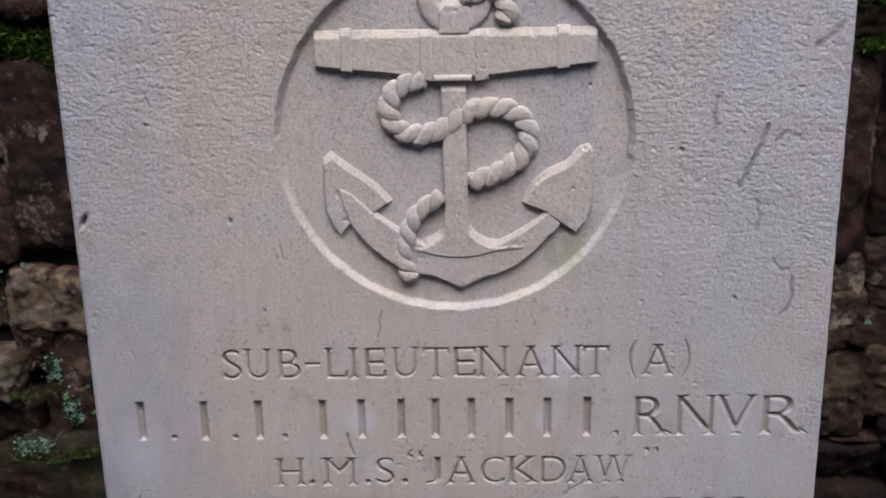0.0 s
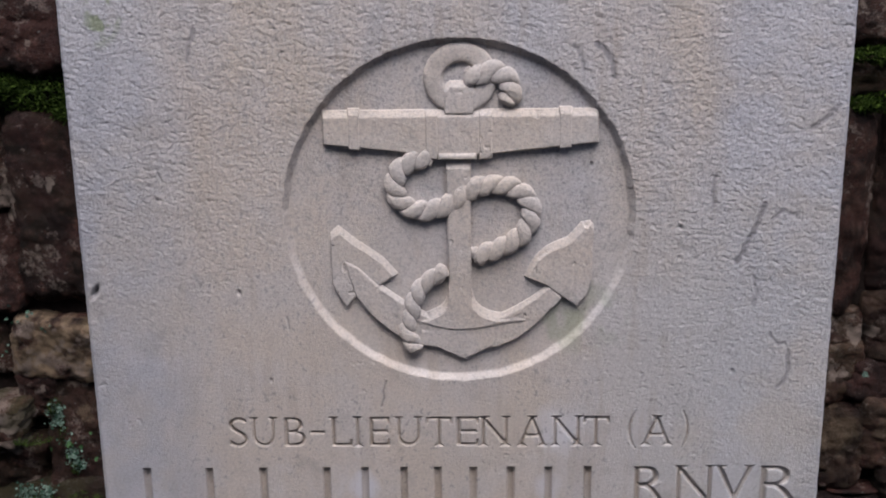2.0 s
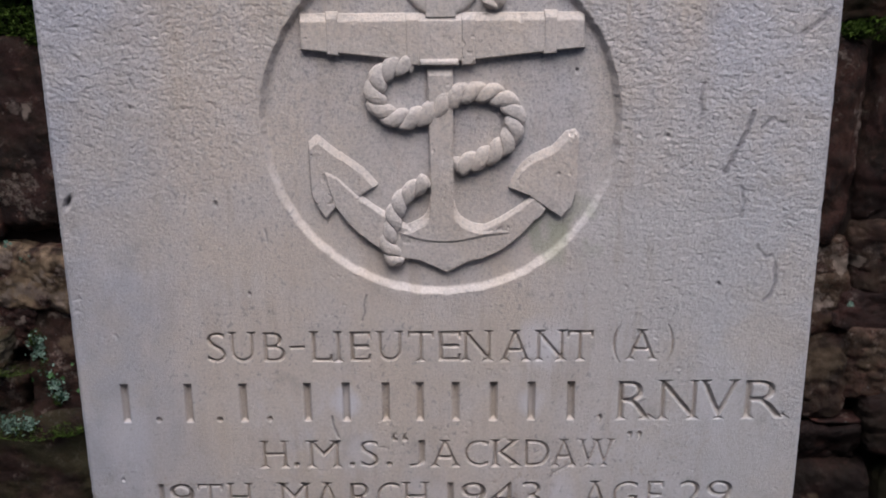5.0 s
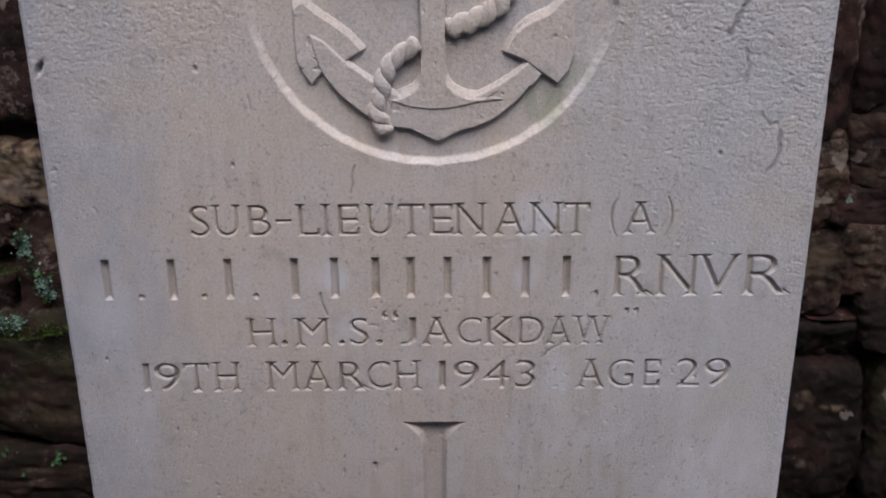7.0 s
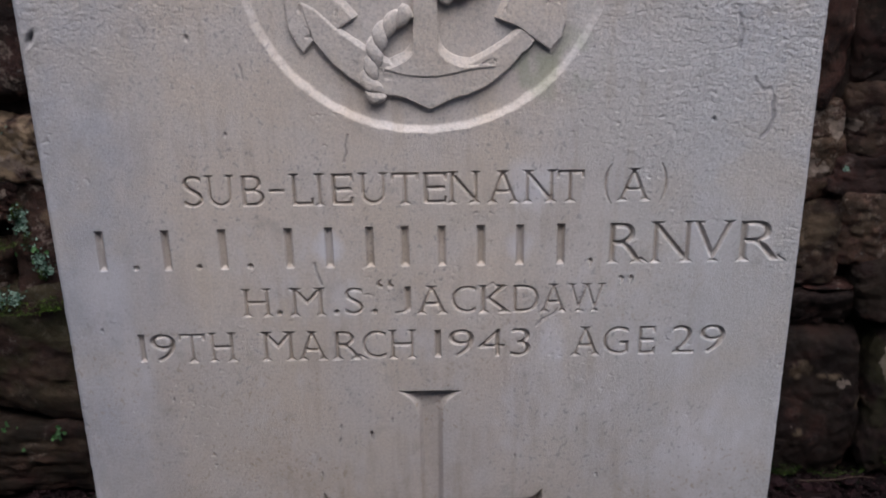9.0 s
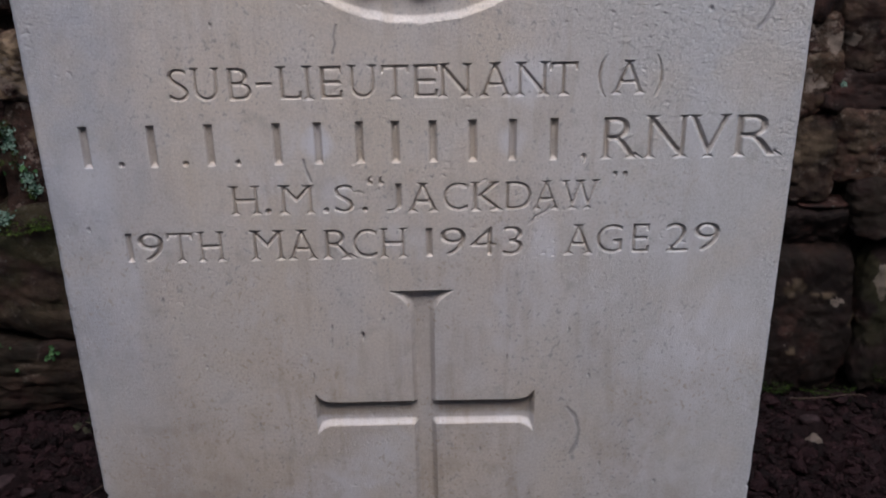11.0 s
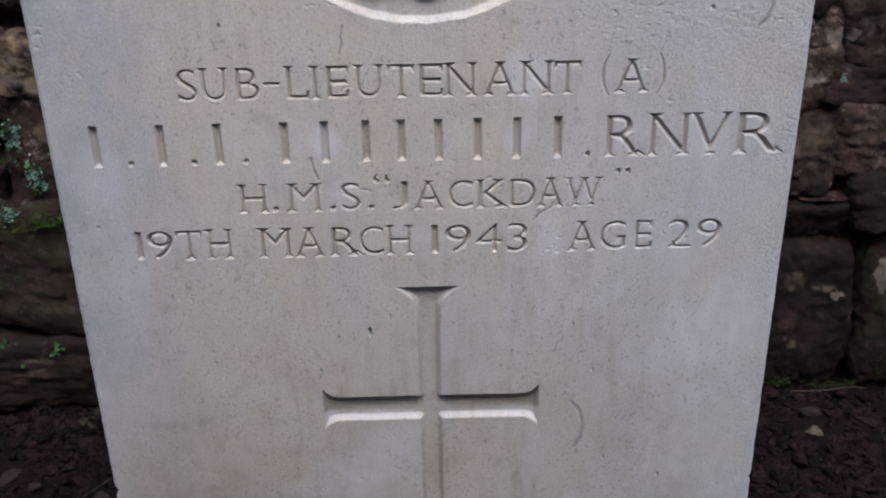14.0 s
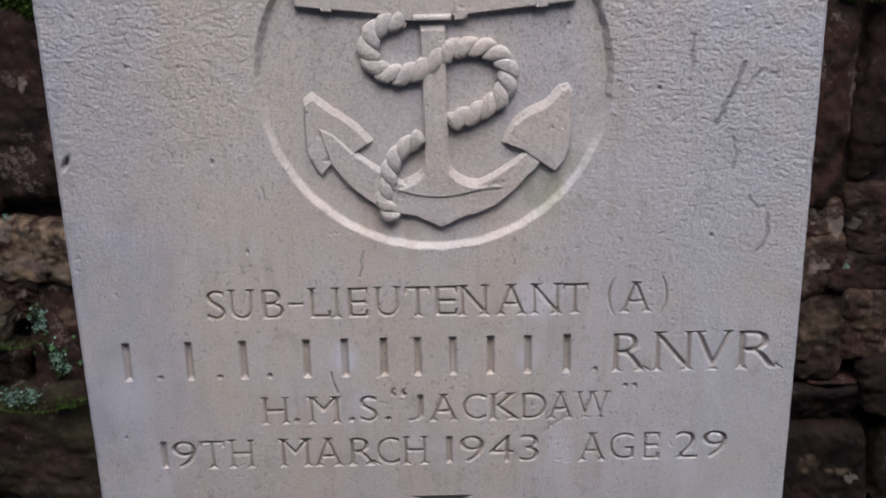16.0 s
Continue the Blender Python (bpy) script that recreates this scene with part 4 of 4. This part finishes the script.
def courses(x0, x1, z0, z1):
    z = z0
    while z < z1 - 0.05:
        tall = min(fill.uniform(0.08, 0.16), z1 - z)
        if z1 - z - tall < 0.05:
            tall = z1 - z
        x = x0
        while x < x1 - 0.03:
            wide = min(fill.uniform(0.14, 0.34), x1 - x)
            if x1 - x - wide < 0.08:
                wide = x1 - x
            wall_stone(x + 0.004, x + wide - 0.004, z + 0.004, z + tall - 0.004, 0.595 + fill.uniform(-0.015, 0.015), fill.randrange(1000, 9000), 7, rough=0.16)
            x += wide
        z += tall


courses(-0.345, 0.355, -0.03, 0.82)
courses(-2.55, -0.60, -0.03, 1.10)
courses(0.60, 2.55, -0.03, 1.10)
courses(-0.60, 0.60, 0.83, 1.10)

# ---------------------------------------------------------------- moss, lichen and small plants on the wall
def tufts(name, spots, material, label, category, blade=0.006, each=260, lean=0.9):
    """A cushion of fine pointed blades round each spot (x, y, z, half width, half height)."""
    rng = np.random.RandomState(len(spots) * 7 + each)
    verts, faces = [], []
    for x, y, z, hx, hz in spots:
        for _ in range(each):
            a, r = rng.uniform(0, 2 * np.pi), rng.uniform(0, 1) ** 0.5
            p = np.array([x + hx * r * np.cos(a), y - 0.016 * (1 - r * r) - rng.uniform(0, 0.004), z + hz * r * np.sin(a)])
            way = np.array([rng.normal(0, 0.5), -lean + rng.normal(0, 0.35), 0.45 + rng.normal(0, 0.45)])
            way *= blade * rng.uniform(0.5, 1.3) / np.linalg.norm(way)
            side_way = np.cross(way, rng.normal(0, 1, 3))
            side_way *= blade * 0.16 / max(np.linalg.norm(side_way), 1e-9)
            k = len(verts)
            verts += [p - side_way, p + side_way, p + way * 0.6 + side_way * 0.7, p + way]
            faces += [(k, k + 1, k + 2), (k, k + 2, k + 3)]
    ob = new(name, mesh_from(name, verts, faces, material, True))
    return tagged(ob, label, category, kind="stuff")


tufts("moss", ((-0.425, 0.603, 0.680, 0.055, 0.024), (-0.470, 0.597, 0.690, 0.03, 0.014), (-0.405, 0.603, 0.662, 0.02, 0.014)), MOSS, "deep green moss cushion in a joint of the wall", "moss", 0.007, 1500)
tufts("moss", ((0.425, 0.602, 0.712, 0.03, 0.009), (0.452, 0.602, 0.664, 0.048, 0.012), (0.415, 0.602, 0.662, 0.02, 0.009)), MOSS, "deep green moss along joints of the wall", "moss", 0.006, 900)
tufts("moss", ((-0.46, 0.572, 0.232, 0.045, 0.008), (-0.42, 0.575, 0.235, 0.02, 0.007), (-0.475, 0.578, 0.306, 0.028, 0.005)), MOSS, "thin yellowish moss on a ledge of the wall", "moss", 0.0035, 420)
tufts("moss", ((0.405, 0.572, 0.006, 0.022, 0.005), (0.468, 0.570, 0.002, 0.036, 0.004), (0.545, 0.564, 0.030, 0.035, 0.022), (0.565, 0.564, 0.06, 0.02, 0.025)), MOSS_SHADED, "green moss at the foot of the wall", "moss", 0.0035, 380)


def leaflets(name, spots, material, label, category, size):
    """Small cupped lobed leaves round each spot (x, y, z, reach, number)."""
    rng = np.random.RandomState(int(size * 1e5))
    verts, faces = [], []
    for x, y, z, reach, number in spots:
        for _ in range(number):
            mid = np.array([x + rng.normal(0, reach), y - rng.uniform(0, 0.008), z + rng.normal(0, reach)])
            n = np.array([rng.normal(0, 0.5), -1.0, 0.5 + rng.normal(0, 0.5)])
            n /= np.linalg.norm(n)
            u = np.cross(n, rng.normal(0, 1, 3))
            u /= np.linalg.norm(u)
            v = np.cross(n, u)
            r0, k = size * rng.uniform(0.5, 1.25), len(verts)
            verts.append(mid)
            for a in range(10):
                t = a / 10 * 2 * np.pi
                r = r0 * (0.80 + 0.10 * np.cos(3 * t) + rng.uniform(-0.28, 0.28))
                verts.append(mid + u * r * np.cos(t) + v * r * np.sin(t) + n * r0 * rng.uniform(-0.1, 0.7))
            faces += [(k, k + 1 + a, k + 1 + (a + 1) % 10) for a in range(10)]
    ob = new(name, mesh_from(name, verts, faces, material, True))
    return tagged(ob, label, category, kind="stuff")


leaflets("lichen", ((-0.449, 0.588, 0.334, 0.0045, 110), (-0.446, 0.588, 0.322, 0.004, 90), (-0.438, 0.586, 0.300, 0.004, 60), (-0.432, 0.585, 0.283, 0.0045, 120), (-0.426, 0.585, 0.272, 0.0035, 60), (-0.482, 0.574, 0.241, 0.006, 130), (-0.461, 0.572, 0.244, 0.0045, 80)), LICHEN, "pale mint-green leafy lichen in a joint", "lichen", 0.0018)
tufts("moss", ((-0.441, 0.594, 0.306, 0.008, 0.022), (-0.430, 0.594, 0.268, 0.007, 0.014), (-0.449, 0.594, 0.338, 0.007, 0.010)), MOSS_SHADED, "dark moss deep in a joint of the wall", "moss", 0.004, 260)
leaflets("lichen", ((-0.44, 0.588, 0.437, 0.006, 5), (-0.478, 0.592, 0.44, 0.008, 8), (-0.50, 0.59, 0.405, 0.005, 4), (0.438, 0.592, 0.372, 0.0016, 9), (-0.465, 0.60, 0.646, 0.006, 6)), LICHEN, "small pale green lichen flecks on the wall", "lichen", 0.0022)
leaflets("ivy_seedling", ((-0.434, 0.553, 0.080, 0.0040, 8), (-0.430, 0.553, 0.089, 0.002, 3)), LEAF, "tiny green-leaved seedling growing from the wall", "plant", 0.0031)
leaflets("weed", ((-0.430, 0.584, 0.285, 0.012, 14),), LEAF, "small green weed in a joint of the wall", "plant", 0.0034)
leaflets("weed", ((-0.478, 0.556, 0.089, 0.012, 4), (-0.49, 0.556, 0.086, 0.004, 3)), LEAF, "specks of green weed along a joint", "plant", 0.0030)
leaflets("weed", ((-0.395, 0.520, 0.004, 0.010, 10),), DULL_LEAF, "low dull olive weed on the soil", "plant", 0.0045)


def blades(name, x, y, z, number, tall, label):
    rng = np.random.RandomState(number)
    verts, faces = [], []
    for _ in range(number):
        p = np.array([x + rng.normal(0, 0.012), y + rng.normal(0, 0.006), z])
        tip = np.array([rng.normal(0, 0.45), rng.normal(-0.2, 0.3), 1.0]) * tall * rng.uniform(0.5, 1.1)
        k = len(verts)
        for t in (0.0, 0.4, 0.75, 1.0):
            c = p + tip * t + np.array([0, -0.3 * tall * t * t, -0.25 * tall * t * t])
            wide = 0.0009 * (1.05 - t)
            verts += [c - (wide, 0, 0), c + (wide, 0, 0)]
        for s in range(3):
            faces.append((k + 2 * s, k + 2 * s + 1, k + 2 * s + 3, k + 2 * s + 2))
    return tagged(new(name, mesh_from(name, verts, faces, LEAF, True)), label, "grass", kind="stuff")


blades("grass_tuft", 0.468, 0.552, -0.010, 7, 0.030, "thin grass sprig at the foot of the wall")
blades("grass_tuft", 0.420, 0.552, -0.012, 6, 0.018, "short grass at the foot of the wall")

# ---------------------------------------------------------------- soil clods, stones and twigs on the ground
PEBBLES = ((0.426, 0.481), (0.432, 0.516), (-0.350, 0.382), (-0.470, 0.440), (-0.428, 0.405), (0.500, 0.440))


def clods():
    rng = np.random.RandomState(12)
    verts, faces, base = [], [], 0
    for k in range(20000):
        side = -1 if k % 2 else 1
        x = side * rng.uniform(0.17, 0.60)
        y = rng.uniform(0.12, 0.575)
        size = 0.0026 + 0.0125 * rng.uniform(0, 1) ** 4.5
        if min(math.hypot(x - px, y - py) for px, py in PEBBLES) < 0.020 + size / 2:
            continue
        shape = np.array([1, 1, 0.7]) * size * rng.uniform(0.55, 1.5, 3)
        q, f = lump(3 if size > 0.006 else 2, shape, k, 0.75, 2.6)
        a = rng.uniform(0, 6.28)
        c, s = math.cos(a), math.sin(a)
        q = q @ np.array([[c, s, 0], [-s, c, 0], [0, 0, 1]])
        verts.append(q + (x, y, float(ground_height(np.array(x), np.array(y))) + size * 0.16))
        faces.append(f + base)
        base += len(q)
    ob = new("soil_clods", mesh_from("soil_clods", np.concatenate(verts), np.concatenate(faces), CLOD, False))
    tagged(ob, "loose dark brown crumbs and clods of damp soil", "soil", kind="stuff")


clods()


def ground_stone(name, x, y, size, seed, label, material, turn=0.0, n=7):
    q, f = lump(n, size, seed, 0.30, 2.2)
    z = float(ground_height(np.array(x), np.array(y)))
    ob = new(name, mesh_from(name, q, f, material, True))
    ob.matrix_world = pose(x, y, z + size[2] * 0.22, 0, 0, turn)
    return tagged(ob, label, "pebble")


ground_stone("pebble", 0.426, 0.481, (0.022, 0.018, 0.016), 31, "pale buff pebble lying on the soil", PEBBLE, 20)
ground_stone("pebble", 0.432, 0.516, (0.025, 0.015, 0.013), 32, "flat dusty brown pebble on the soil", plain("brown_pebble", (0.013, 0.0070, 0.0076), (0.029, 0.0160, 0.0176), 140), -8)
ground_stone("pebble", -0.350, 0.382, (0.016, 0.014, 0.014), 33, "small round grey-brown pebble beside a twig", bpy.data.materials["brown_pebble"], 30)
ground_stone("pebble", -0.470, 0.440, (0.026, 0.022, 0.014), 34, "dull brown pebble half sunk in the soil", bpy.data.materials["brown_pebble"], 60)
ground_stone("pebble", -0.428, 0.405, (0.014, 0.010, 0.008), 35, "small grey chip of stone on the soil", bpy.data.materials["brown_pebble"], 15)
ground_stone("pebble", 0.500, 0.440, (0.018, 0.014, 0.010), 36, "dark reddish pebble on the soil", bpy.data.materials["brown_pebble"], 50)


def twig(points, thick, label):
    line = np.array(curve_through([p[:2] for p in points], 8))
    n, sides = len(line), 7
    lift = np.interp(np.linspace(0, 1, n), np.linspace(0, 1, len(points)), [p[2] for p in points])
    z = ground_height(line[:, 0], line[:, 1]).max() * 0.5 + lift
    way = np.gradient(line, axis=0)
    way /= np.linalg.norm(way, axis=1)[:, None]
    verts, faces = [], []
    for i in range(n):
        r = thick * (1.0 - 0.5 * i / n) * (1 + 0.25 * math.sin(i * 2.3))
        for k in range(sides):
            a = 2 * math.pi * k / sides
            verts.append((line[i, 0] - way[i, 1] * r * math.cos(a), line[i, 1] + way[i, 0] * r * math.cos(a), z[i] + r * math.sin(a)))
    for i in range(n - 1):
        for k in range(sides):
            a, b = i * sides + k, i * sides + (k + 1) % sides
            faces.append((a, b, b + sides, a + sides))
    return tagged(new("twig", mesh_from("twig", verts, faces, TWIG, True)), label, "twig")


twig(((-0.335, 0.415, 0.008), (-0.37, 0.365, 0.010), (-0.42, 0.285, 0.006), (-0.45, 0.25, 0.006)), 0.0009, "thin dry brown twig lying on the soil")
twig(((-0.46, 0.37, 0.006), (-0.42, 0.345, 0.010), (-0.385, 0.318, 0.006), (-0.36, 0.30, 0.004)), 0.0009, "short dry reddish twig crossing another")
twig(((0.415, 0.540, 0.008), (0.45, 0.535, 0.012), (0.485, 0.543, 0.010), (0.505, 0.545, 0.006)), 0.0012, "flattened dead brown stem at the wall's foot")
twig(((0.405, 0.262, 0.007), (0.415, 0.266, 0.008), (0.424, 0.268, 0.006)), 0.0006, "thin pale straw on the soil")

# ---------------------------------------------------------------- unseen wall added behind the viewer: blocks low light, its pale face gives fill
blocker_bm = bmesh.new()
bmesh.ops.create_cube(blocker_bm, size=1.0, matrix=Matrix.Translation((0, -1.36, 0.95)) @ Matrix.Rotation(radians(-9), 4, "Z") @ Matrix.Diagonal((7.0, 0.35, 2.2, 1)))
bmesh.ops.bevel(blocker_bm, geom=blocker_bm.edges[:], offset=0.03, segments=2, affect="EDGES")
blocker = new("light_blocker")
tagged(blocker, "unseen pale wall added behind the viewer to block low sky and give fill light", "stone wall", kind="structure")
part("blocker_slab", blocker_bm, plain("pale_fill", (0.40, 0.37, 0.34), (0.50, 0.47, 0.43), 6, 0.9), blocker)
